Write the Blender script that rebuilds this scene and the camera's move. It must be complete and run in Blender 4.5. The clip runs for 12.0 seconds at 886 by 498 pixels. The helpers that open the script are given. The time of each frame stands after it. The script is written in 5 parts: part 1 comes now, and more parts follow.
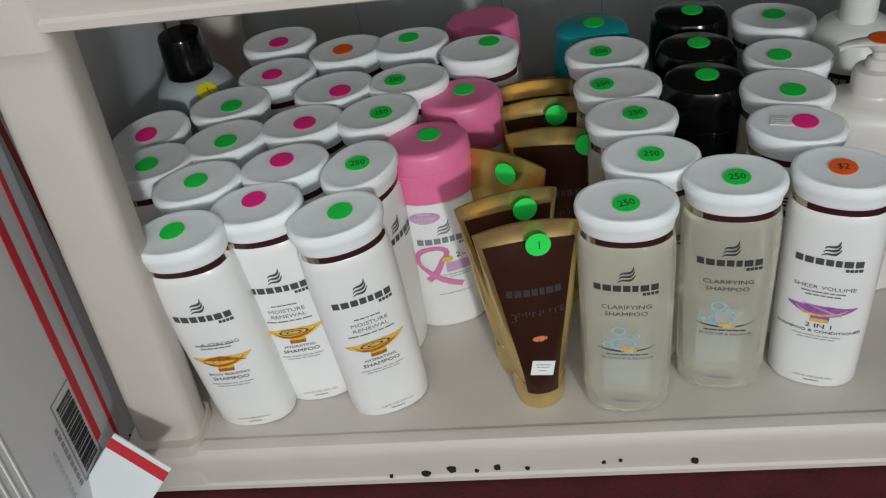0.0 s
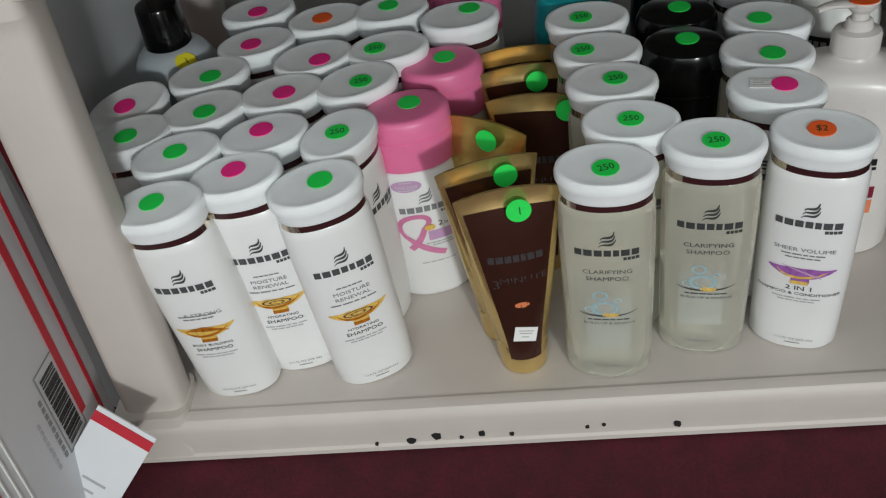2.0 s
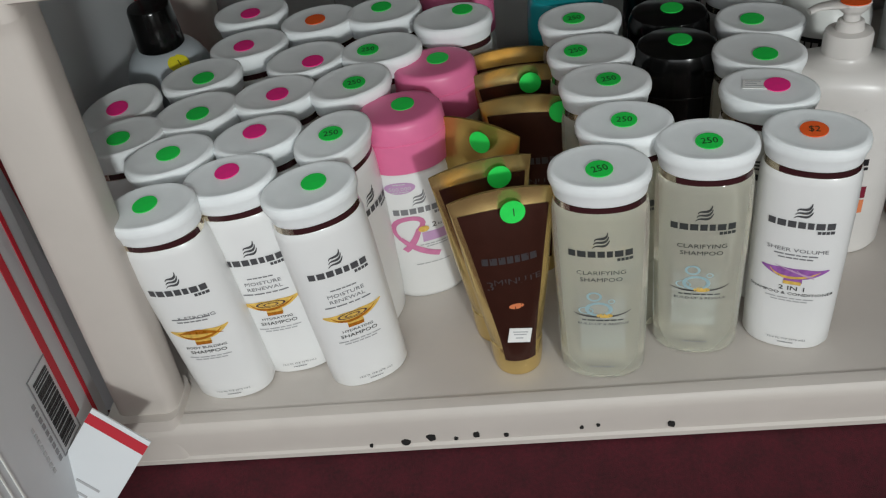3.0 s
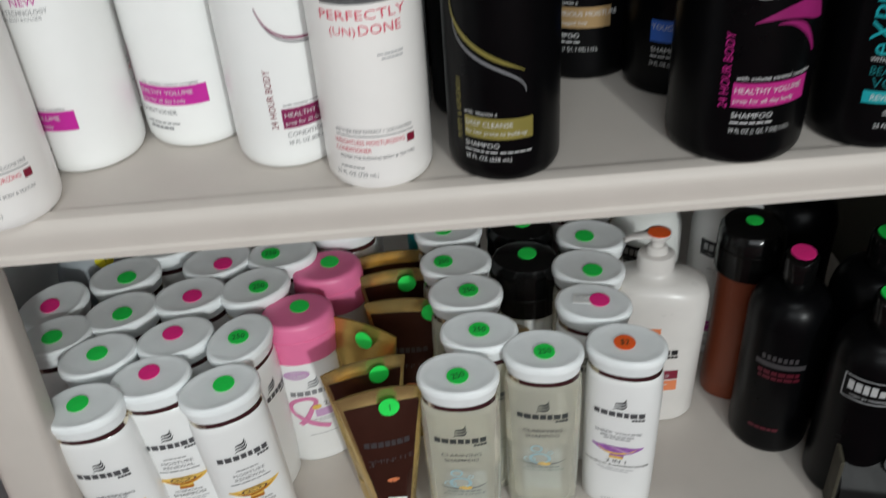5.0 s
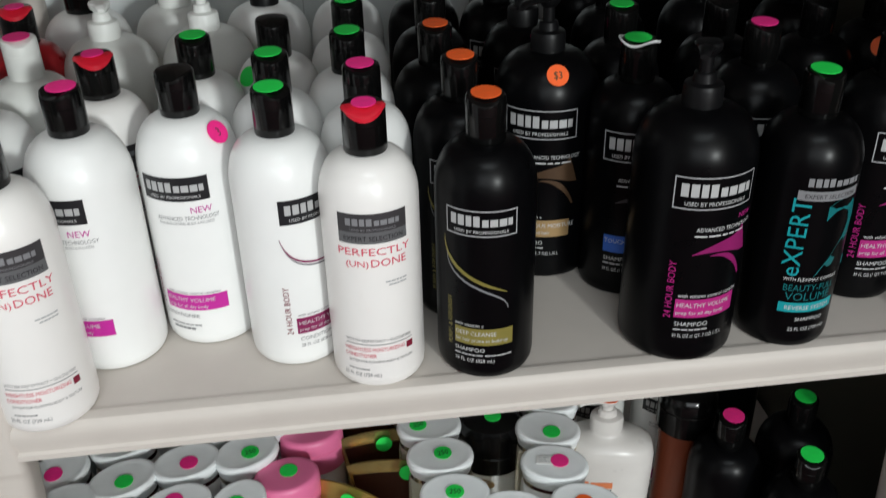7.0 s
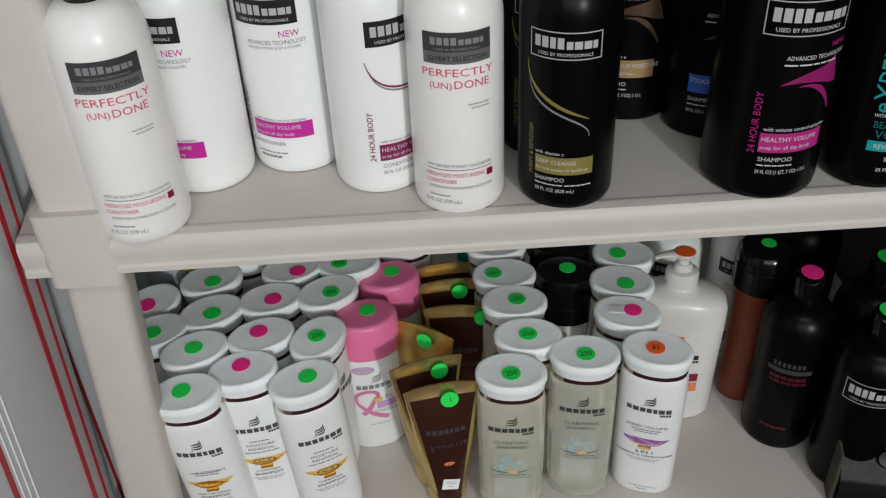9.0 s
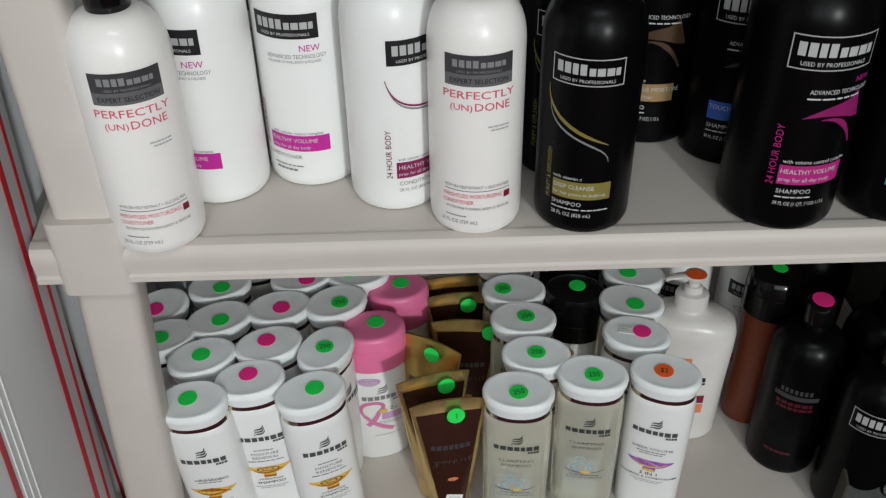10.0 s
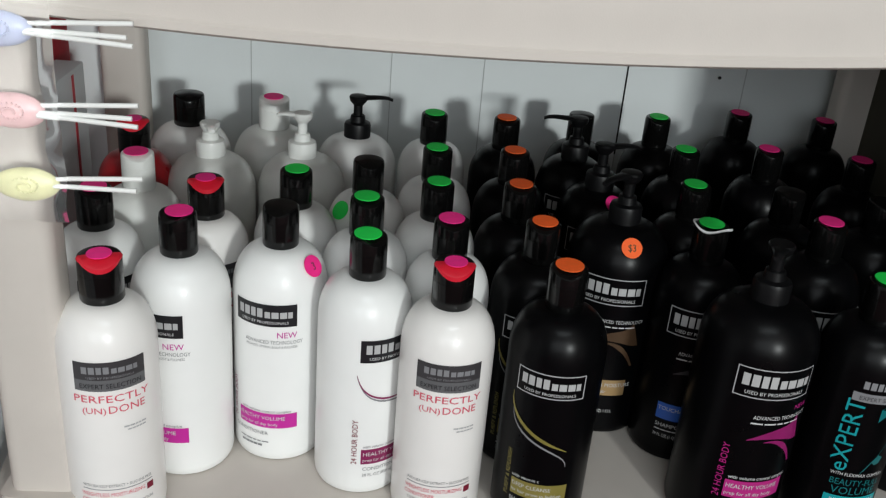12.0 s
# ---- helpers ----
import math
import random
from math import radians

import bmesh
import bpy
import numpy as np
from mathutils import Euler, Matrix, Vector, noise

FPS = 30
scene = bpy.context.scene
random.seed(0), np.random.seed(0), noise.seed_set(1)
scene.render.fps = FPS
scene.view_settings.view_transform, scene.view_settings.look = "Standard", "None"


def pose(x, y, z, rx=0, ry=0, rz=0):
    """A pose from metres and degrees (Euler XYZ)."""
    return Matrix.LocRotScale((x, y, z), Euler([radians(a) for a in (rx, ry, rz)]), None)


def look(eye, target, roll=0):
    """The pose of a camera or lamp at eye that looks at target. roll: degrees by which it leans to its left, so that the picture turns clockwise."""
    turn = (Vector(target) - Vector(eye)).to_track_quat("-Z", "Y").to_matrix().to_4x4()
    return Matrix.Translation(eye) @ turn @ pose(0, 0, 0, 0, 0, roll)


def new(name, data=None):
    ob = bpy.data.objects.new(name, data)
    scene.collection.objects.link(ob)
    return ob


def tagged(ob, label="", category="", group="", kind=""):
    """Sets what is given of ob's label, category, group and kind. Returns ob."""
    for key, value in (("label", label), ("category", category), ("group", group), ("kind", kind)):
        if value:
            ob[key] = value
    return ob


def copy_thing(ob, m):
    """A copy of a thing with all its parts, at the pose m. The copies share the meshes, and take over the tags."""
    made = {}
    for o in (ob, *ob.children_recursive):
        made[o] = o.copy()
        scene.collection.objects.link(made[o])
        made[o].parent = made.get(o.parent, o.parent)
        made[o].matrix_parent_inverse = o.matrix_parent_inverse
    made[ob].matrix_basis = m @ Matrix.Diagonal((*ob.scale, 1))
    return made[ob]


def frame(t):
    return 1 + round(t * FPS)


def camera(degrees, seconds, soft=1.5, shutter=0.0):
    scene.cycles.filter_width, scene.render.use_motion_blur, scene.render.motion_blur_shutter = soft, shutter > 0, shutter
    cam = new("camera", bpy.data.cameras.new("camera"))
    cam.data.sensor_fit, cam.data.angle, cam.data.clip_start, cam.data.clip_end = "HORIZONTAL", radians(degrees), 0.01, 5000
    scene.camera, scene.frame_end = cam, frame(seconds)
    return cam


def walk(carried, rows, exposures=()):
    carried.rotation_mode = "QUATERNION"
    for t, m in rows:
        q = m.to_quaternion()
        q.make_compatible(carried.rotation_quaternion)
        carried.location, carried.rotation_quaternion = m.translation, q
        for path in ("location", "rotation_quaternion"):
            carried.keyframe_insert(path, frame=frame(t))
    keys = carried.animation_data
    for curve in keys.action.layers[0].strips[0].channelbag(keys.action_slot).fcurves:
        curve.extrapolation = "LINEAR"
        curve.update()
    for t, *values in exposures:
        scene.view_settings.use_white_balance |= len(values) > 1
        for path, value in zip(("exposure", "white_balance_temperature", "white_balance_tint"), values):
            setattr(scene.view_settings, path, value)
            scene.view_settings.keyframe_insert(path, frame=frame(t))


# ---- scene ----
cam = camera(51.14, 12.0, soft=1.2, shutter=0.4)
PATH = [
    (0, (-0.0520, -0.4722, 0.6354), (-0.2858, 1.0616, -0.6267), -9.25),
    (0.5, (-0.0518, -0.4754, 0.6326), (-0.2736, 1.0484, -0.6437), -9.25),
    (1, (-0.0487, -0.4752, 0.6317), (-0.2706, 1.0306, -0.6658), -9.60),
    (1.5, (-0.0487, -0.4753, 0.6312), (-0.2637, 1.0238, -0.6752), -9.67),
    (2, (-0.0452, -0.4750, 0.6308), (-0.2636, 1.0230, -0.6763), -9.78),
    (2.5, (-0.0479, -0.4754, 0.6304), (-0.2541, 1.0245, -0.6763), -9.59),
    (2.7, (-0.0473, -0.4740, 0.6309), (-0.2531, 1.0239, -0.6783), -9.64),
    (4.3, (-0.0203, -0.5020, 0.6899), (-0.1289, 1.0467, -0.5710), -7.07),
    (4.5, (-0.0133, -0.5108, 0.7222), (-0.0918, 1.0553, -0.5192), -6.29),
    (5, (-0.0129, -0.5303, 0.8028), (0.0103, 1.0742, -0.3909), -4.22),
    (5.5, (-0.0250, -0.5548, 0.8588), (0.0901, 1.1057, -0.2500), -2.72),
    (6, (-0.0285, -0.5692, 0.8990), (0.1252, 1.1449, -0.1199), -2.33),
    (6.5, (-0.0510, -0.5757, 0.9317), (0.1650, 1.1716, -0.0172), -1.35),
    (7, (-0.0621, -0.5783, 0.9301), (0.1395, 1.1304, -0.0895), -1.35),
    (7.5, (-0.0628, -0.6190, 0.8839), (0.0666, 1.0345, -0.2338), -2.10),
    (7.7, (-0.0585, -0.6228, 0.8787), (0.0378, 1.0100, -0.2722), -2.55),
    (9.5, (-0.0777, -0.6153, 0.8902), (-0.0614, 0.9946, -0.2965), -2.54),
    (10, (-0.0821, -0.6063, 0.8984), (-0.0561, 1.0008, -0.2917), -1.02),
    (10.5, (-0.0975, -0.5933, 0.9132), (-0.0136, 1.0735, -0.1888), 1.69),
    (11, (-0.1117, -0.5820, 0.9491), (0.0305, 1.1661, -0.0122), 3.75),
    (11.5, (-0.1082, -0.5889, 0.9754), (0.0401, 1.2066, 0.1069), 4.59),
    (12, (-0.1092, -0.5925, 0.9907), (0.0485, 1.2157, 0.1506), 4.93),
]
walk(cam, [(t, look(eye, target, roll)) for t, eye, target, roll in PATH], exposures=[(0, -0.16), (2.7, -0.16), (4.5, -0.05), (5.5, -0.07), (6.5, 0.09), (7.0, 0.12), (7.7, -0.12), (9.3, -0.2), (10.5, -0.13), (11.0, -0.08), (12, 0.0)])

# world, lamps, exposure
world = bpy.data.worlds.new("world")
scene.world = world
world.use_nodes = True
world.node_tree.nodes["Background"].inputs[0].default_value = (0.75, 0.8, 0.88, 1)
world.node_tree.nodes["Background"].inputs[1].default_value = 0.05


def lamp(name, eye, target, size, power, color):
    data = bpy.data.lights.new(name, "AREA")
    data.shape, data.size, data.size_y, data.energy, data.color = "RECTANGLE", size[0], size[1], power, color
    ob = new(name, data)
    ob.matrix_world = look(eye, target)
    return ob


# Unseen key lamp, placed by the direction of the bottles' shadows on the wall.
lamp("doorway_light", (1.45, -4.6, 1.62), (0, 0.3, 0.6), (0.34, 0.36), 118, (0.95, 1.0, 0.99))
# Wide soft fill added in front to brighten the back rows.
lamp("shop_window_light", (-0.4, -4.1, 1.84), (0, 0.3, 0.6), (3.2, 1.6), 45, (0.91, 0.98, 1.02))
# Overhead fill, added to lift the cap tops and deck fronts.
lamp("ceiling_lamp", (0.1, -1.5, 2.52), (0.1, -1.45, 0), (1.2, 0.6), 13, (0.87, 0.97, 1.0))


# ------------------------------------------------------------------ materials
def mat(name, color, rough=0.5, metal=0.0, vary=0.06, scale=40.0, bump=0.0, bump_scale=400.0, coat=0.0, trans=0.0, ior=1.45, sss=0.0, spec=0.5):
    m = bpy.data.materials.new(name)
    m.use_nodes = True
    nt = m.node_tree
    bsdf = nt.nodes["Principled BSDF"]
    ins = bsdf.inputs
    ins["Base Color"].default_value = (*color, 1)
    ins["Roughness"].default_value, ins["Metallic"].default_value = rough, metal
    ins["Coat Weight"].default_value, ins["Coat Roughness"].default_value = coat, 0.08
    ins["Transmission Weight"].default_value, ins["IOR"].default_value = trans, ior
    ins["Specular IOR Level"].default_value = spec
    if sss:
        ins["Subsurface Weight"].default_value = sss
        ins["Subsurface Radius"].default_value = (0.01, 0.01, 0.01)
        ins["Subsurface Scale"].default_value = 0.4
    coord = nt.nodes.new("ShaderNodeTexCoord")
    if vary:
        n1 = nt.nodes.new("ShaderNodeTexNoise")
        n1.inputs["Scale"].default_value, n1.inputs["Detail"].default_value = scale, 6
        n2 = nt.nodes.new("ShaderNodeTexNoise")
        n2.inputs["Scale"].default_value, n2.inputs["Detail"].default_value = scale / 9, 3
        nt.links.new(coord.outputs["Object"], n1.inputs["Vector"])
        nt.links.new(coord.outputs["Object"], n2.inputs["Vector"])
        add = nt.nodes.new("ShaderNodeMath")
        add.operation = "ADD"
        nt.links.new(n1.outputs["Fac"], add.inputs[0])
        nt.links.new(n2.outputs["Fac"], add.inputs[1])
        ramp = nt.nodes.new("ShaderNodeMapRange")
        ramp.inputs["From Min"].default_value, ramp.inputs["From Max"].default_value = 0.65, 1.35
        ramp.inputs["To Min"].default_value, ramp.inputs["To Max"].default_value = 1 - vary, 1 + vary
        nt.links.new(add.outputs[0], ramp.inputs["Value"])
        mul = nt.nodes.new("ShaderNodeMix")
        mul.data_type, mul.blend_type = "RGBA", "MULTIPLY"
        mul.inputs["Factor"].default_value = 1
        mul.inputs["A"].default_value = (*color, 1)
        comb = nt.nodes.new("ShaderNodeCombineColor")
        for k in range(3):
            nt.links.new(ramp.outputs[0], comb.inputs[k])
        nt.links.new(comb.outputs[0], mul.inputs["B"])
        nt.links.new(mul.outputs["Result"], ins["Base Color"])
        rr = nt.nodes.new("ShaderNodeMapRange")
        rr.inputs["From Min"].default_value, rr.inputs["From Max"].default_value = 0.65, 1.35
        rr.inputs["To Min"].default_value, rr.inputs["To Max"].default_value = max(0.02, rough * 0.85), min(1, rough * 1.15)
        nt.links.new(add.outputs[0], rr.inputs["Value"])
        nt.links.new(rr.outputs[0], ins["Roughness"])
    if bump:
        n3 = nt.nodes.new("ShaderNodeTexNoise")
        n3.inputs["Scale"].default_value, n3.inputs["Detail"].default_value = bump_scale, 3
        nt.links.new(coord.outputs["Object"], n3.inputs["Vector"])
        bn = nt.nodes.new("ShaderNodeBump")
        bn.inputs["Strength"].default_value, bn.inputs["Distance"].default_value = bump, 0.001
        nt.links.new(n3.outputs["Fac"], bn.inputs["Height"])
        nt.links.new(bn.outputs[0], ins["Normal"])
    return m


SHELF = mat("beige_resin", (0.58, 0.53, 0.485), 0.5, bump=0.08, bump_scale=900, vary=0.04, scale=25)
CARPET = mat("maroon_carpet", (0.085, 0.010, 0.018), 0.95, vary=0.45, scale=300, bump=1.0, bump_scale=1400)
WALL = mat("white_panel_paint", (0.76, 0.80, 0.80), 0.55, vary=0.05, scale=8, bump=0.15, bump_scale=200)
GROOVE = mat("panel_groove", (0.52, 0.54, 0.54), 0.8)
PLASTER = mat("plain_plaster", (0.55, 0.53, 0.50), 0.8, vary=0.05, scale=5)
WHITE = mat("white_bottle_plastic", (0.80, 0.80, 0.79), 0.33, vary=0.02, coat=0.25)
BLUSH = mat("blush_pearl_plastic", (0.85, 0.825, 0.80), 0.33, vary=0.02, coat=0.25, sss=0.15)
PEARL = mat("pearl_white_plastic", (0.85, 0.85, 0.835), 0.34, vary=0.02, coat=0.2, sss=0.2)
FROST = mat("frosted_cap_plastic", (0.88, 0.91, 0.915), 0.5, vary=0.05, scale=60, sss=0.55)
MILKY = mat("milky_plastic", (0.82, 0.83, 0.80), 0.38, vary=0.03, sss=0.3)
BLACK = mat("black_bottle_plastic", (0.002, 0.002, 0.0024), 0.30, vary=0.1, spec=0.15)
GLOSS = mat("glossy_black_plastic", (0.003, 0.003, 0.003), 0.16, vary=0.1, spec=0.4)
SATIN = mat("satin_black_pump", (0.004, 0.004, 0.0045), 0.42, vary=0.1, spec=0.25)
PINK = mat("pink_cap_plastic", (0.80, 0.18, 0.36), 0.38, vary=0.06, scale=60)
TEAL_CAP = mat("teal_cap_plastic", (0.01, 0.30, 0.33), 0.3)
GOLD = mat("gold_tube_foil", (0.76, 0.57, 0.24), 0.25, metal=0.85, vary=0.12, scale=60)
AMBER = mat("amber_gold_foil", (0.52, 0.36, 0.10), 0.24, metal=0.7, vary=0.15, scale=60)
BROWN = mat("brown_label_foil", (0.062, 0.022, 0.015), 0.24, metal=0.45, vary=0.15, scale=60)
RING_DARK = mat("dark_brown_band", (0.045, 0.014, 0.016), 0.22, vary=0.1)
CHROME = mat("champagne_foil", (0.75, 0.68, 0.55), 0.2, metal=0.9, vary=0.05)
CLEAR = mat("clear_shampoo_bottle", (0.97, 0.955, 0.83), 0.05, trans=0.72, ior=1.38, vary=0.0)
# Dark olive with the right corner's shade put into the colour.
SIDEWALL = mat("dark_olive_board", (0.05, 0.045, 0.03), 0.7, vary=0.15, scale=10)
HAZE = mat("pale_back_label", (0.46, 0.52, 0.54), 0.5, vary=0.05)
BRONZE = mat("copper_brown_bottle", (0.20, 0.045, 0.018), 0.36, vary=0.1)
REDB = mat("red_bottle_plastic", (0.36, 0.010, 0.016), 0.3, vary=0.1)
GREY = mat("grey_bottle_plastic", (0.42, 0.46, 0.49), 0.35, vary=0.05)
G_STICK = mat("green_sticker_paper", (0.015, 0.72, 0.09), 0.6, vary=0.08, scale=200)
P_STICK = mat("pink_sticker_paper", (0.97, 0.028, 0.27), 0.6, vary=0.08, scale=200)
O_STICK = mat("orange_sticker_paper", (0.95, 0.13, 0.02), 0.6, vary=0.08, scale=200)
Y_STICK = mat("yellow_sticker_paper", (0.85, 0.75, 0.03), 0.6, vary=0.08, scale=200)
R_LIP = mat("red_cap_insert", (0.60, 0.012, 0.03), 0.35)
PEN = mat("dark_pen_ink", (0.02, 0.05, 0.02), 0.7, vary=0)
INK = mat("black_print", (0.012, 0.012, 0.014), 0.35, vary=0)
INK_SLATE = mat("slate_print", (0.12, 0.12, 0.125), 0.35, vary=0)
INK_GREY = mat("grey_print", (0.22, 0.22, 0.23), 0.45, vary=0)
INK_SILVER = mat("silver_print", (0.42, 0.42, 0.43), 0.3, vary=0)
INK_CHAR = mat("charcoal_print", (0.045, 0.042, 0.045), 0.35, vary=0)
INK_WHITE = mat("white_print", (0.60, 0.60, 0.60), 0.45, vary=0)
INK_MAG = mat("magenta_print", (0.52, 0.02, 0.30), 0.4, vary=0.05)
INK_PLUM = mat("plum_print", (0.23, 0.012, 0.085), 0.4, vary=0.05)
INK_CORAL = mat("coral_print", (0.66, 0.10, 0.15), 0.4, vary=0)
INK_MAROON = mat("maroon_print", (0.20, 0.008, 0.03), 0.4, vary=0)
# Red print darkened for a bottle in the shaded right corner.
INK_SHADED_RED = mat("dark_wine_print", (0.07, 0.004, 0.012), 0.4, vary=0)
INK_GOLD = mat("gold_print", (0.80, 0.52, 0.12), 0.3, metal=0.1, vary=0.3, scale=250)
INK_AMBER = mat("amber_print", (0.50, 0.17, 0.015), 0.3, metal=0.2, vary=0.3, scale=250)
INK_OLIVE = mat("olive_gold_print", (0.26, 0.22, 0.055), 0.35, metal=0.2, vary=0.1)
INK_TAN = mat("tan_print", (0.40, 0.26, 0.12), 0.35, metal=0.2, vary=0.1)
INK_BLUE = mat("blue_print", (0.03, 0.12, 0.50), 0.4, vary=0)
INK_TEAL = mat("teal_print", (0.004, 0.14, 0.15), 0.4, vary=0)
INK_AQUA = mat("aqua_print", (0.008, 0.31, 0.34), 0.4, vary=0)
INK_PURPLE = mat("purple_print", (0.34, 0.12, 0.42), 0.35, vary=0.35, scale=250)
INK_LILAC = mat("lilac_print", (0.56, 0.34, 0.55), 0.4, vary=0.1)
INK_ROSE = mat("rose_print", (0.68, 0.22, 0.40), 0.4, vary=0.15, scale=120)
INK_BUBBLE = mat("pale_blue_print", (0.33, 0.48, 0.52), 0.3, vary=0.2, scale=300)
INK_ORANGE = mat("orange_print", (0.72, 0.22, 0.09), 0.4, vary=0.1)
CARD = mat("white_carton", (0.70, 0.72, 0.74), 0.5, vary=0.03, scale=20)
CARD_RED = mat("red_carton_print", (0.48, 0.02, 0.035), 0.5, vary=0.06)
SCUFF = mat("dark_scuff", (0.012, 0.012, 0.012), 0.8, vary=0.2)
CLOTH_RED = mat("red_fabric", (0.42, 0.012, 0.025), 0.8, vary=0.15, scale=80, bump=0.4, bump_scale=900)
CANDY_Y = mat("yellow_candy", (0.74, 0.71, 0.42), 0.3, vary=0.12, scale=120, sss=0.2)
CANDY_P = mat("pink_candy", (0.76, 0.50, 0.50), 0.3, vary=0.12, scale=120, sss=0.2)
CANDY_B = mat("blue_candy", (0.50, 0.53, 0.68), 0.3, vary=0.12, scale=120, sss=0.2)
PAPER = mat("white_paper_stick", (0.82, 0.82, 0.80), 0.6, vary=0.03)
PUMPW = mat("pearly_translucent_plastic", (0.70, 0.67, 0.64), 0.3, vary=0.05, sss=0.3)
PANEL = mat("black_gadget_plastic", (0.005, 0.005, 0.005), 0.45, spec=0.25, vary=0.15, scale=60, bump=0.2, bump_scale=900)
FILM = mat("clear_bag_film", (0.97, 0.97, 0.97), 0.10, trans=0.94, ior=1.22, vary=0)
FILM_SEAL = mat("cloudy_seal_film", (0.75, 0.76, 0.76), 0.3, vary=0.05)
BRAND_LIGHT = mat("dim_white_print", (0.44, 0.44, 0.44), 0.4, vary=0)
BRAND_DARK = mat("dark_grey_print", (0.075, 0.075, 0.08), 0.4, vary=0)
INK_FUCHSIA = mat("fuchsia_print", (0.45, 0.02, 0.20), 0.4, vary=0.05)
INK_BERRY = mat("berry_fan_print", (0.26, 0.012, 0.12), 0.4, vary=0.2, scale=60)
INK_UMBER = mat("umber_fan_print", (0.075, 0.042, 0.022), 0.4, vary=0.2, scale=60)
INK_BOTTLE = mat("green_grey_print", (0.045, 0.05, 0.05), 0.4, vary=0)


# ------------------------------------------------------------------ building helpers
def finish(me, material, sharp=35):
    me.materials.append(material)
    me.polygons.foreach_set("use_smooth", [True] * len(me.polygons))
    me.set_sharp_from_angle(angle=radians(sharp))


def part(name, bm, material, parent=None, label="", m=None, sharp=35):
    """One bmesh as one mesh object under a thing or a part."""
    me = bpy.data.meshes.new(name)
    bm.to_mesh(me)
    bm.free()
    finish(me, material, sharp)
    ob = new(name, me)
    if parent is not None:
        ob.parent = parent
    if m is not None:
        ob.matrix_basis = m
    if label:
        ob["label"] = label
    return ob


def thing(name, label, category, group="", kind="", m=None):
    ob = new(name)
    ob.empty_display_size = 0.02
    if m is not None:
        ob.matrix_basis = m
    return tagged(ob, label, category, group, kind)


def box(bm, x0, x1, y0, y1, z0, z1, bevel=0.0, segs=2):
    r = bmesh.ops.create_cube(bm, size=1)
    for v in r["verts"]:
        v.co = Vector((x0 + (v.co.x + 0.5) * (x1 - x0), y0 + (v.co.y + 0.5) * (y1 - y0), z0 + (v.co.z + 0.5) * (z1 - z0)))
    if bevel:
        es = list({e for v in r["verts"] for e in v.link_edges})
        bmesh.ops.bevel(bm, geom=es, offset=bevel, segments=segs, profile=0.5, affect="EDGES")
    return bm


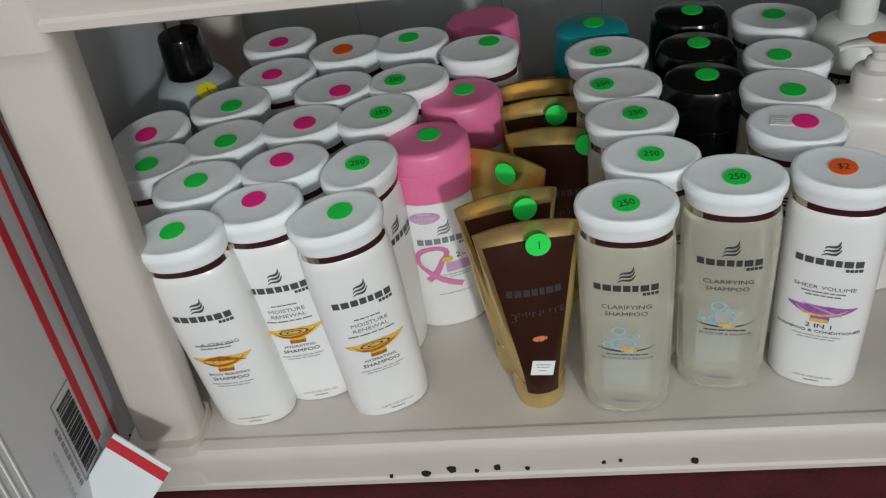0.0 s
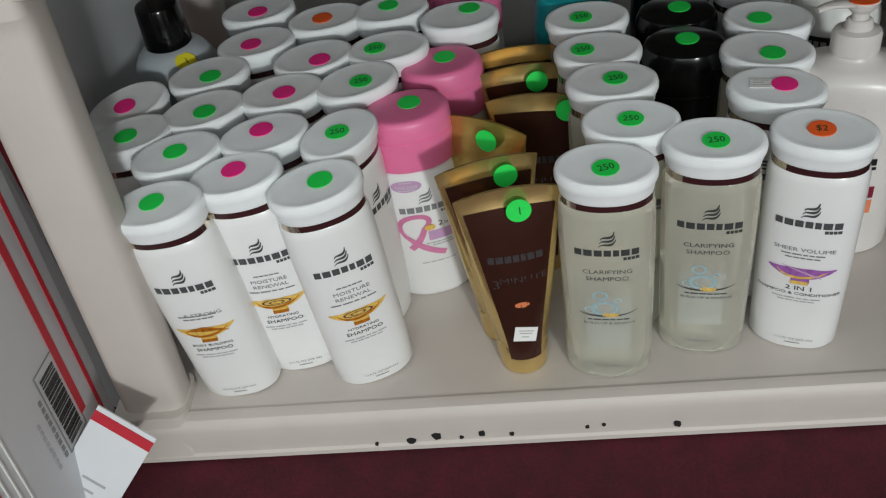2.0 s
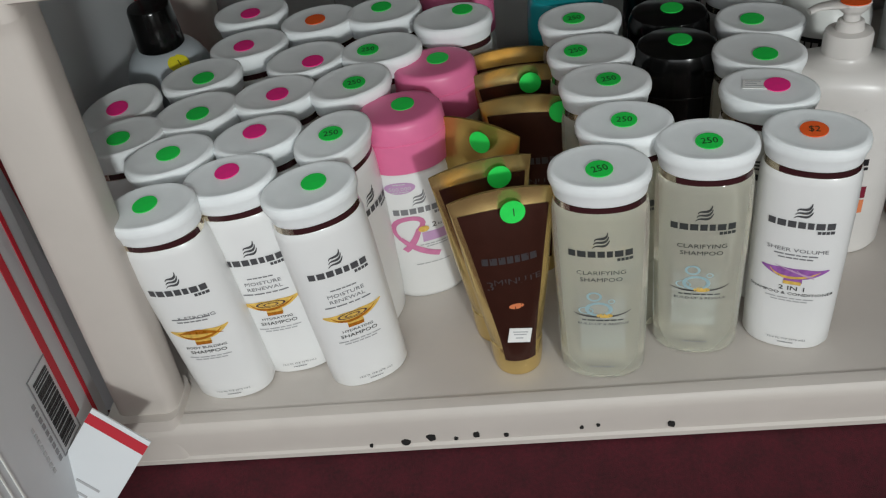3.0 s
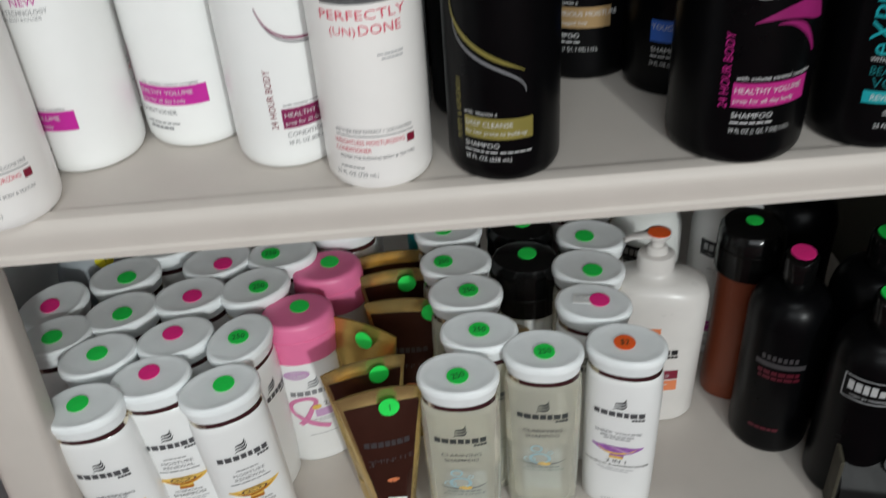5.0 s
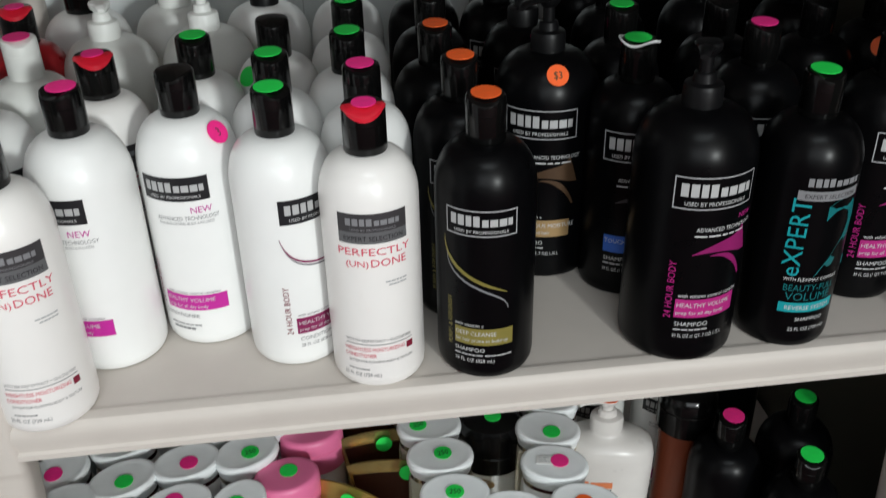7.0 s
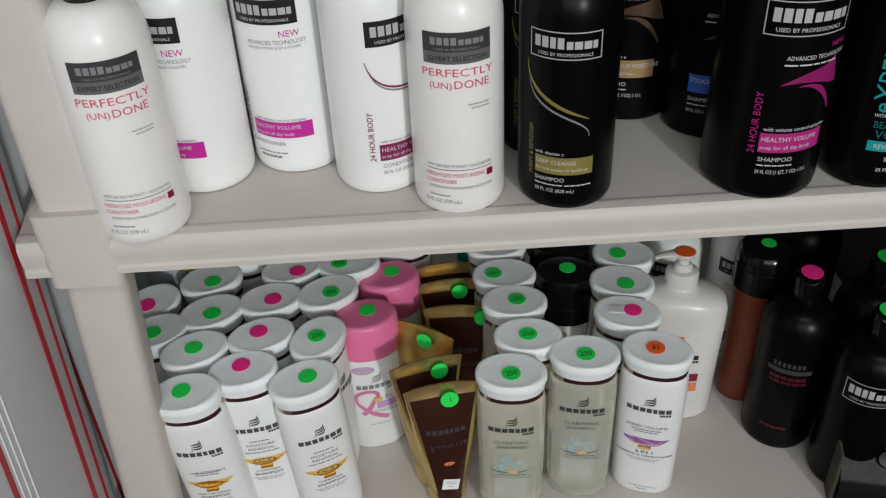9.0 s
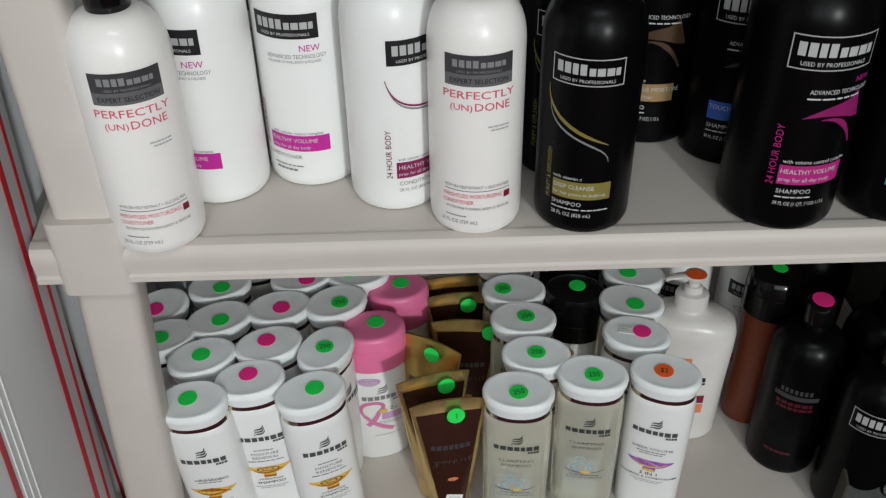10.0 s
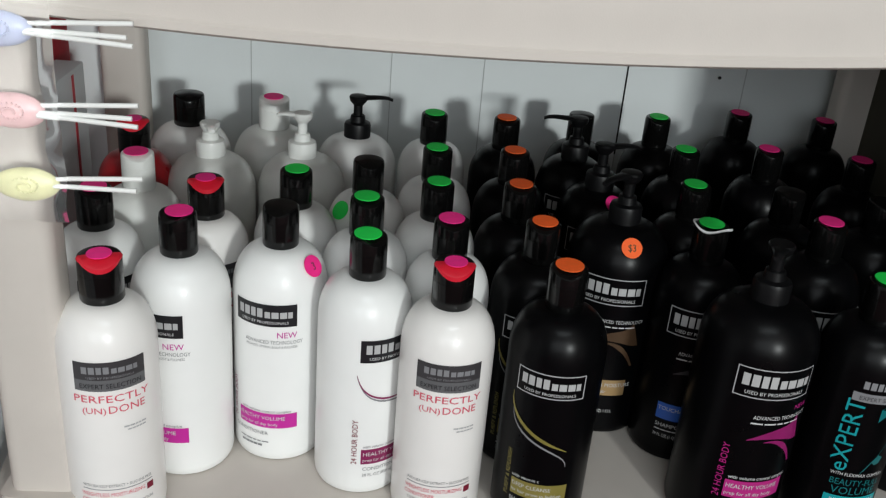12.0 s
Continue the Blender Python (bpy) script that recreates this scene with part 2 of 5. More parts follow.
class Shape:
    """A lofted body of superellipse sections (z, half width, half depth, power); its front looks to -y."""

    def __init__(self, secs):
        self.secs = secs
        self.tables = {}

    def at(self, z):
        s = self.secs
        if z <= s[0][0]:
            return s[0][1:]
        for lo, hi in zip(s, s[1:]):
            if z <= hi[0]:
                f = (z - lo[0]) / max(1e-9, hi[0] - lo[0])
                return tuple(lo[k] + f * (hi[k] - lo[k]) for k in (1, 2, 3))
        return s[-1][1:]

    def edge(self, a, b, p, th):
        s, c = math.sin(th), math.cos(th)
        return a * math.copysign(abs(s) ** (2 / p), s), -b * math.copysign(abs(c) ** (2 / p), c)

    def loft(self, n=40):
        bm = bmesh.new()
        rings = []
        for z, a, b, p in self.secs:
            rings.append([bm.verts.new((*self.edge(a, b, p, 2 * math.pi * k / n), z)) for k in range(n)])
        for r0, r1 in zip(rings, rings[1:]):
            for k in range(n):
                bm.faces.new((r0[k], r0[(k + 1) % n], r1[(k + 1) % n], r1[k]))
        bm.faces.new(rings[0][::-1])
        bm.faces.new(rings[-1])
        bmesh.ops.recalc_face_normals(bm, faces=bm.faces)
        return bm

    def on(self, s, z, off=0.0003):
        """The point s metres round from the front at height z."""
        key = round(z, 3)
        if key not in self.tables:
            a, b, p = self.at(z)
            ths = np.linspace(-2.2, 2.2, 133)
            xy = np.array([self.edge(a, b, p, t) for t in ths])
            d = np.concatenate([[0], np.cumsum(np.hypot(*np.diff(xy, axis=0).T))])
            self.tables[key] = (d - d[66], xy)
        d, xy = self.tables[key]
        x, y = np.interp(s, d, xy[:, 0]), np.interp(s, d, xy[:, 1])
        x2, y2 = np.interp(s + 0.001, d, xy[:, 0]), np.interp(s + 0.001, d, xy[:, 1])
        n = Vector((y2 - y, x - x2, 0)).normalized()
        return Vector((x, y, z)) + n * off

    def patch(self, bm, s0, s1, z0, z1, off=0.0003, ns=10, nz=3):
        g = [[bm.verts.new(self.on(s0 + (s1 - s0) * i / ns, z0 + (z1 - z0) * j / nz, off)) for i in range(ns + 1)] for j in range(nz + 1)]
        for j in range(nz):
            for i in range(ns):
                bm.faces.new((g[j][i], g[j][i + 1], g[j + 1][i + 1], g[j + 1][i]))

    def outline(self, bm, s0, s1, z0, z1, w, off=0.0005):
        self.patch(bm, s0, s1, z0, z0 + w, off)
        self.patch(bm, s0, s1, z1 - w, z1, off)
        self.patch(bm, s0, s0 + w, z0 + w, z1 - w, off, 1)
        self.patch(bm, s1 - w, s1, z0 + w, z1 - w, off, 1)

    def stroke(self, bm, pts, widths, off=0.0005, n=14):
        """A brush line through a few (s, z) points."""
        pts = np.array(pts, float)
        t0 = np.linspace(0, 1, len(pts))
        t = np.linspace(0, 1, n)
        k = max(1, len(pts) - 1)
        c = np.polyfit(t0, pts, min(3, k))
        q = np.stack([np.polyval(c[:, 0], t), np.polyval(c[:, 1], t)], 1)
        w = np.interp(t, np.linspace(0, 1, len(widths)), widths)
        d = np.gradient(q, axis=0)
        d /= np.linalg.norm(d, axis=1)[:, None]
        nn = np.stack([-d[:, 1], d[:, 0]], 1)
        prev = None
        for i in range(n):
            a, b = q[i] + nn[i] * w[i] / 2, q[i] - nn[i] * w[i] / 2
            cur = bm.verts.new(self.on(*a, off)), bm.verts.new(self.on(*b, off))
            if prev:
                bm.faces.new((prev[0], prev[1], cur[1], cur[0]))
            prev = cur

    def disc(self, bm, s, z, rs, rz, off=0.0005, n=20, hole=0.0, cut=0.0):
        def ring(f):
            return [bm.verts.new(self.on(s + f * rs * math.cos(6.2832 * k / n), z + f * rz * min(1 - cut, math.sin(6.2832 * k / n)), off)) for k in range(n)]

        outer = ring(1.0)
        if hole:
            inner = [bm.verts.new(self.on(s + rs * hole * math.cos(6.2832 * k / n), z + rz * hole * math.sin(6.2832 * k / n), off)) for k in range(n)]
            for k in range(n):
                bm.faces.new((outer[k], outer[(k + 1) % n], inner[(k + 1) % n], inner[k]))
        else:
            for f in (0.7, 0.4, 0.1):
                inner = ring(f)
                for k in range(n):
                    bm.faces.new((outer[k], outer[(k + 1) % n], inner[(k + 1) % n], inner[k]))
                outer = inner
            bm.faces.new(outer)

    def text(self, bm, words, s, z, size, off=0.0006, wide=1.0, turn=0, align=0.5, slant=0.0):
        vs, fs, width = glyphs(words)
        made = []
        for x, y in vs:
            u, v = (x - width * align) * size * wide + slant * y * size, y * size
            if turn:
                u, v = -v, u
            made.append(bm.verts.new(self.on(s + u, z + v, off)))
        for f in fs:
            try:
                bm.faces.new([made[k] for k in f])
            except ValueError:
                pass

    def bars(self, bm, s0, s1, z, h, gaps, off=0.0006):
        """A word or line that stays unlettered: plain bars."""
        x = s0
        for g in gaps:
            w = (s1 - s0) * g
            if w > 0:
                self.patch(bm, x, x + w, z, z + h, off, 2)
            x += abs(w)


GLYPHS = {}


def glyphs(words):
    """Flat outlines of the built-in font, one unit high, as points and faces."""
    if words not in GLYPHS:
        cu = bpy.data.curves.new("writing", "FONT")
        cu.body, cu.resolution_u = words, 2
        ob = bpy.data.objects.new("writing", cu)
        scene.collection.objects.link(ob)
        me = bpy.data.meshes.new_from_object(ob.evaluated_get(bpy.context.evaluated_depsgraph_get()))
        vs = [(v.co.x, v.co.y) for v in me.vertices]
        fs = [tuple(p.vertices) for p in me.polygons]
        bpy.data.objects.remove(ob)
        bpy.data.curves.remove(cu)
        bpy.data.meshes.remove(me)
        GLYPHS[words] = (vs, fs, max(v[0] for v in vs))
    return GLYPHS[words]


def ink(name, shape, material, parent, *calls, label=""):
    bm = bmesh.new()
    for c in calls:
        c(bm)
    return part(name, bm, material, parent, label, sharp=80)


def lathe(bm, profile, n=28, cx=0.0, cy=0.0):
    rings = [[bm.verts.new((cx + r * math.sin(6.28318 * k / n), cy - r * math.cos(6.28318 * k / n), z)) for k in range(n)] for r, z in profile]
    for r0, r1 in zip(rings, rings[1:]):
        for k in range(n):
            bm.faces.new((r0[k], r0[(k + 1) % n], r1[(k + 1) % n], r1[k]))
    bm.faces.new(rings[0][::-1])
    bm.faces.new(rings[-1])
    bmesh.ops.recalc_face_normals(bm, faces=bm.faces)
    return bm


STICKS = {"g": (G_STICK, "green round price sticker"), "p": (P_STICK, "bright pink round price sticker"), "o": (O_STICK, "orange round price sticker"), "y": (Y_STICK, "yellow round price sticker")}


def sticker(parent, colour, m, r=0.0082, words=""):
    """A round paper price dot at the pose m of its thing."""
    material, label = STICKS[colour]
    bm = bmesh.new()
    n = 22
    vs = [bm.verts.new((r * math.cos(6.28318 * k / n), r * math.sin(6.28318 * k / n), 0.0006)) for k in range(n)]
    lo = [bm.verts.new((v.co.x, v.co.y, 0)) for v in vs]
    bm.faces.new(vs)
    for k in range(n):
        bm.faces.new((lo[k], lo[(k + 1) % n], vs[(k + 1) % n], vs[k]))
    st = part("price_sticker", bm, material, parent, label, m)
    if words:
        bm = bmesh.new()
        pts, fs, width = glyphs(words)
        made = [bm.verts.new(((x - width / 2) * 0.0078, (y - 0.35) * 0.0095, 0.0009)) for x, y in pts]
        for f in fs:
            bm.faces.new([made[k] for k in f])
        part("pen_writing", bm, PEN, st, "dark handwritten price")
    return st


# ------------------------------------------------------------------ room
DECK_LOW, DECK_UP, DECK_TOP = 0.0520, 0.4610, 0.920
X0, X1, Y1 = -0.405, 0.505, 0.565


def slab(name, label, category, material, *dims, bevel=0.0):
    return tagged(part(name, box(bmesh.new(), *dims, bevel=bevel), material), label, category, kind="structure")


slab("floor", "dark maroon short-pile carpet floor", "floor", CARPET, -3.5, 3.5, -5.5, 0.9, -0.05, 0.0)
slab("wall_back", "white painted wall panelling behind the shelf", "wall", WALL, -3.5, 3.5, 0.58, 0.8, 0.0, 2.7)
slab("wall_left", "plain painted side wall of the shop", "wall", PLASTER, -3.6, -3.5, -5.5, 0.8, 0.0, 2.7)
slab("wall_right", "plain painted side wall of the shop", "wall", PLASTER, 3.5, 3.6, -5.5, 0.8, 0.0, 2.7)
slab("wall_front", "plain painted wall opposite the shelf", "wall", PLASTER, -3.6, 3.6, -5.6, -5.5, 0.0, 2.7)
slab("ceiling", "plain white shop ceiling", "ceiling", PLASTER, -3.6, 3.6, -5.6, 0.8, 2.7, 2.8)
# Added board; its unseen front part keeps the key off the right end.
slab("partition", "dark olive board at the shelf end, extended unseen to block light", "partition", SIDEWALL, 0.512, 0.54, -0.33, 0.58, 0.0, 1.6)
wall = bpy.data.objects["wall_back"]
for gx in (-0.62, -0.45, -0.27, -0.093, 0.026, 0.213, 0.37, 0.56, 0.69):
    part("groove", box(bmesh.new(), gx - 0.0006, gx + 0.0006, 0.5788, 0.581, 0.0, 2.6), GROOVE, wall)

part("nail", lathe(bmesh.new(), [(0.0012, 0.0), (0.0022, 0.002), (0.0022, 0.003)], 10), SCUFF, wall, "small dark nail head", pose(0.335, 0.5795, 0.713, 90, 0, 0))
part("crack", box(bmesh.new(), 0.2120, 0.2138, 0.5784, 0.5799, 0.60, 0.90), SCUFF, wall, "open dark panel joint")

# ------------------------------------------------------------------ resin shelving unit
unit = thing("shelving_unit", "beige moulded resin shelving unit with scuffed bottom lip", "shelf", m=pose(0, 0, 0))


def deck(z, lip, sag=0.0, nose=0.0, front=0.0):
    """A moulded deck: rounded nose in front, flat top with a fine border step, lip hanging below."""
    bm = bmesh.new()
    prof = [(0.028, z - lip + 0.004), (0.012, z - lip), (0.002 + nose, z - lip), (-0.001 + nose, z - lip + 0.002), (-0.001 + nose, z - lip + 0.007),
            (0.001 + nose, z - lip + 0.009), (0.0, z - lip * 0.55), (-0.0015, z - 0.012), (-0.0005, z - 0.005), (0.003, z - 0.0012), (0.009, z), (0.0125, z), (0.0135, z - 0.0012), (Y1, z - 0.0012), (Y1, z - 0.03), (0.028, z - 0.03)]
    n = 24
    rings = []
    for k in range(n + 1):
        x = X0 + (X1 - X0) * k / n
        d = min(0.018, sag * (-0.5 + ((x + 0.06) / 0.3) ** 2)) if sag else 0
        rings.append([bm.verts.new((x - (0.07 * y / Y1 if k == 0 else 0.0), y + (front if y < 0.1 else 0.0), zz + d)) for y, zz in prof])
    for r0, r1 in zip(rings, rings[1:]):
        for k in range(len(prof)):
            j = (k + 1) % len(prof)
            bm.faces.new((r0[k], r0[j], r1[j], r1[k]))
    bm.faces.new(rings[0])
    bm.faces.new(rings[-1][::-1])
    bmesh.ops.recalc_face_normals(bm, faces=bm.faces)
    return bm


part("shelf_board", deck(DECK_LOW, 0.0510, front=-0.0055), SHELF, unit)
part("shelf_board", deck(DECK_UP, 0.036, front=-0.003), SHELF, unit)
part("shelf_board", deck(DECK_TOP, 0.062, 0.012, -0.002, 0.0), SHELF, unit)


def tube(bm, x0, x1, y0, y1, z0, z1, r, splay=0.0):
    box(bm, x0, x1, y0, y1, z0, z1)
    for v in bm.verts:
        if v.co.z < (z0 + z1) / 2:
            v.co.x += splay
    es = [e for e in bm.edges if abs(e.verts[0].co.z - e.verts[1].co.z) > 0.01]
    bmesh.ops.bevel(bm, geom=es, offset=r, segments=4, profile=0.5, affect="EDGES")
    return bm


for side, px in ((-1, -0.382), (1, X1 - 0.078)):
    for py in (0.002, Y1 - 0.05):
        px += (-0.058 if side < 0 else 0.045) if py > 0.1 else 0.0
        for z0, z1 in ((DECK_LOW, DECK_UP - 0.037), (DECK_UP, DECK_TOP - 0.037), (DECK_TOP, 1.3)):
            part("post", tube(bmesh.new(), px, px + 0.053, py, py + 0.036, z0, z1, 0.010, side * 0.023 if z0 < 0.1 else 0.0), SHELF, unit)
        for z in (DECK_LOW, DECK_UP, DECK_TOP):
            dx = side * 0.023 if z < 0.1 else 0.0
            part("collar", tube(bmesh.new(), px + dx - 0.006, px + dx + 0.055, py - 0.008, py + 0.042, max(0.0, z - 0.045) if z < 0.9 else z - 0.004, z + (0.026 if z > 0.1 else 0.008), 0.009), SHELF, unit)

for k, (sx, sz, w) in enumerate(((-0.167, 0.010, 0.007), (-0.145, 0.014, 0.009), (-0.125, 0.011, 0.003), (-0.108, 0.015, 0.007), (-0.083, 0.012, 0.004), (-0.022, 0.016, 0.003), (-0.009, 0.018, 0.003), (0.049, 0.014, 0.008), (-0.196, 0.008, 0.003))):
    bm = bmesh.new()
    rng = random.Random(k)
    n = 7
    vs = [bm.verts.new((w * 0.6 * math.cos(6.283 * j / n) * rng.uniform(0.5, 1.1), -0.0017, w * 0.55 * math.sin(6.283 * j / n) * rng.uniform(0.5, 1.1))) for j in range(n)]
    lo = [bm.verts.new((v.co.x, 0.004, v.co.z)) for v in vs]
    bm.faces.new(vs)
    for j in range(n):
        bm.faces.new((lo[j], lo[(j + 1) % n], vs[(j + 1) % n], vs[j]))
    part("scuff_mark", bm, SCUFF, unit, "chipped dark paint scuff", pose(sx, -0.0055, sz + 0.004))

# ------------------------------------------------------------------ slim shampoo bottles with disc caps
A, B, HP = 0.0332, 0.0252, 0.219
SLIM = Shape([(0, A * 0.80, B * 0.78, 2.3), (0.0015, A * 0.90, B * 0.9, 2.3), (0.006, A * 0.955, B * 0.97, 2.4), (0.03, A * 0.965, B, 2.5), (0.09, A * 0.985, B, 2.5), (0.155, A, B, 2.4), (0.182, A * 0.985, B * 0.99, 2.3), (0.1895, A * 0.95, B * 0.96, 2.2), (0.1915, A * 0.90, B * 0.9, 2.2)])
RING = Shape([(0.1905, A * 0.90, B * 0.9, 2.2), (0.1908, A * 0.935, B * 0.96, 2.2), (0.1975, A * 0.935, B * 0.96, 2.2), (0.198, A * 0.91, B * 0.92, 2.2)])
LID = Shape([(0.1975, A * 0.90, B * 0.98, 2.1), (0.1980, A * 0.94, B * 1.03, 2.1), (0.2040, A * 0.96, B * 1.07, 2.1), (0.2085, A * 1.0, B * 1.13, 2.1), (0.2105, A * 1.02, B * 1.155, 2.1), (0.2145, A * 1.025, B * 1.16, 2.1), (0.2178, A * 1.0, B * 1.135, 2.1), (0.2190, A * 0.95, B * 1.08, 2.1), (0.2191, A * 0.90, B * 1.02, 2.1), (0.2187, A * 0.84, B * 0.95, 2.1), (0.2184, A * 0.72, B * 0.82, 2.05), (0.2183, A * 0.3, B * 0.35, 2.0)])


def emblem(shape, material, root, z, zs=0.020):
    """Three stacked waves above a plain unlettered wordmark."""
    ink("brand_mark", shape, material, root,
        *[lambda bm, k=k: shape.stroke(bm, [(-0.0055 + k * 0.0008, z + 0.0095 + k * 0.0036), (-0.0015, z + 0.0118 + k * 0.0036), (0.0025, z + 0.0120 + k * 0.0038), (0.0062 - k * 0.0006, z + 0.0175 + k * 0.0040)], [0.0004, 0.0018, 0.0024, 0.0005]) for k in range(3)],
        lambda bm: shape.bars(bm, -0.022, 0.022, z, 0.0064, [0.115, -0.03, 0.13, -0.03, 0.12, -0.03, 0.11, -0.03, 0.09, -0.03, 0.13, -0.03, 0.12]),
        lambda bm: shape.bars(bm, 0.011, 0.022, z - 0.0046, 0.003, [0.2, -0.05, 0.2, -0.05, 0.2, -0.05, 0.25]), label="plain wave emblem and bar wordmark")


def lines(shape, bm, rows):
    """Small print that cannot be read: rows of (centre, width, height, z)."""
    rng = random.Random(len(rows))
    for c, w, h, z in rows:
        gaps, total = [], 0.0
        while total < 0.95:
            g = rng.uniform(0.1, 0.22)
            gaps += [g, -0.03]
            total += g + 0.03
        f = 1.0 / total
        shape.bars(bm, c - w / 2, c + w / 2, z, h, [g * f for g in gaps])


def slim(kind):
    """One slim bottle: body, band, cap and its printed front."""
    clear = kind == "clear"
    label = {"gold": "white shampoo bottle with frosted disc cap and gold swoosh label", "amber": "white shampoo bottle with frosted cap and amber swoosh label", "violet": "white two-in-one shampoo bottle with frosted cap and violet swoosh",
             "clear": "clear pale-yellow clarifying shampoo bottle with white disc cap", "plain": "white shampoo bottle with frosted disc cap in a packed row"}[kind]
    root = thing("shampoo_bottle", label, "bottle", "slim shampoo bottles on the bottom shelf")
    part("body", SLIM.loft(44), CLEAR if clear else WHITE, root, "clear see-through body" if clear else "")
    part("neck_band", RING.loft(40), CHROME, root, "champagne foil band")
    ink("band_front", SLIM, RING_DARK, root, lambda bm: RING.patch(bm, -0.020, 0.036, 0.1916, 0.1968, 0.0004, 16), label="dark brown strip on the band")
    part("cap", LID.loft(44), FROST, root, "frosted white disc cap")
    S = SLIM
    if kind == "plain":
        emblem(S, BRAND_DARK, root, 0.142)
        return root
    if clear:
        emblem(S, INK_BOTTLE, root, 0.148)
        ink("lettering", S, INK_BOTTLE, root, lambda bm: S.text(bm, "CLARIFYING", 0, 0.129, 0.0062), lambda bm: S.text(bm, "SHAMPOO", 0, 0.1215, 0.0062),
            lambda bm: S.text(bm, "BUILD-UP & RESIDUE", 0.001, 0.0715, 0.0036, wide=1.1), lambda bm: lines(S, bm, [(0.001, 0.03, 0.0014, 0.0765)]))
        ink("bubble_print", S, INK_BUBBLE, root, lambda bm: S.disc(bm, -0.002, 0.090, 0.0098, 0.0082, hole=0.72), lambda bm: S.disc(bm, -0.011, 0.088, 0.0055, 0.004, hole=0.8), lambda bm: S.disc(bm, -0.005, 0.1045, 0.0054, 0.0052, hole=0.68), lambda bm: S.disc(bm, 0.007, 0.099, 0.0025, 0.0025, hole=0.7), label="pale blue printed bubbles")
        ink("swoosh", S, INK_CHAR, root, lambda bm: S.stroke(bm, [(-0.020, 0.0845), (-0.008, 0.0815), (0.008, 0.082), (0.021, 0.0875)], [0.0006, 0.0018, 0.0018, 0.0004]))
        ink("capsule", S, INK_GOLD, root, lambda bm: S.disc(bm, 0.002, 0.0825, 0.0058, 0.0026), label="small gold capsule print")
        bm = bmesh.new()
        g = [bm.verts.new((x, B * 0.80, z)) for x, z in ((-0.0125, 0.012), (0.0125, 0.012), (0.0130, 0.076), (-0.0130, 0.076))]
        bm.faces.new(g)
        part("back_label", bm, HAZE, root, "pale grey back label seen through the bottle")
        ink("small_print", S, INK_GREY, root, lambda bm: lines(S, bm, [(0, 0.018, 0.0012, 0.018)]))
        return root
    emblem(S, BRAND_DARK, root, 0.142)
    if kind == "gold":
        words = [("MOISTURE", 0, 0.1185, 0.0054), ("RENEWAL", 0, 0.1122, 0.0054)]
    elif kind == "amber":
        words = [("& STRONG", 0.004, 0.1125, 0.0054)]
    else:
        words = [("SHEER VOLUME", 0, 0.1165, 0.0054)]
    ink("lettering", S, INK_GREY, root, *[lambda bm, w=w: S.text(bm, *w, wide=1.1) for w in words], lambda bm: lines(S, bm, [(0, 0.036, 0.0013, 0.1075), (0, 0.02, 0.0012, 0.126)] if kind == "gold" else [(0, 0.030, 0.0013, 0.1125), (0, 0.024, 0.0013, 0.109)]))
    main, dark = {"gold": (INK_GOLD, INK_AMBER), "amber": (INK_GOLD, INK_AMBER), "violet": (INK_PURPLE, INK_GOLD)}[kind]
    ink("swoosh_print", S, main, root, lambda bm: S.stroke(bm, [(-0.0225, 0.0970), (-0.008, 0.0932), (0.008, 0.0934), (0.0235, 0.0985)], [0.0015, 0.0112, 0.0112, 0.0012], n=18), lambda bm: S.patch(bm, -0.006, 0.0065, 0.0825, 0.088, 0.0004, 4), label="shaded oval swoosh print")
    ink("swoosh_shade", S, dark, root, lambda bm: S.stroke(bm, [(-0.0165, 0.096), (-0.006, 0.0885), (0.007, 0.09), (0.0175, 0.0965)], [0.0004, 0.0028, 0.0024, 0.0004], 0.0007),
        lambda bm: S.patch(bm, -0.006, 0.006, 0.0808, 0.0845, 0.0008, 4), *([lambda bm: S.stroke(bm, [(-0.016, 0.0945), (0.0, 0.0965), (0.0175, 0.091)], [0.0004, 0.006, 0.0005], 0.0007)] if kind == "amber" else []))
    if kind == "gold":
        ink("swoosh_ring", S, CHROME, root, lambda bm: S.disc(bm, -0.0005, 0.0945, 0.0115, 0.0036, 0.0009, hole=0.84), lambda bm: S.disc(bm, -0.0005, 0.0942, 0.006, 0.002, 0.0009, hole=0.75))
    if kind == "violet":
        ink("swoosh_streak", S, INK_LILAC, root, *[lambda bm, k=k: S.stroke(bm, [(-0.013 + k * 0.005, 0.1005 - k * 0.0012), (-0.002 + k * 0.003, 0.096 - k * 0.001), (0.014, 0.089 + k * 0.001)], [0.0003, 0.0012, 0.0004], 0.0009) for k in range(4)])
    first = [("2 IN 1", 0, 0.074, 0.0066), ("SHAMPOO & CONDITIONER", 0, 0.0685, 0.0042)] if kind == "violet" else [("HYDRATING" if kind == "gold" else "BODY BUILDING", 0, 0.0755, 0.0038), ("SHAMPOO", 0, 0.0692, 0.0054)]
    ink("product_lettering", S, INK, root, *[lambda bm, w=w: S.text(bm, *w, wide=1.12) for w in first])
    ink("small_print", S, INK_SILVER, root, lambda bm: lines(S, bm, [(0, 0.034, 0.0011, 0.064), (0, 0.026, 0.0011, 0.061)]))
    ink("volume_print", S, INK_GREY, root, lambda bm: S.text(bm, "12.6 FL OZ (375 mL)", 0.002, 0.0135, 0.0032), lambda bm: lines(S, bm, [(0.002, 0.011, 0.001, 0.0095)]))
    return root


MADE = {}


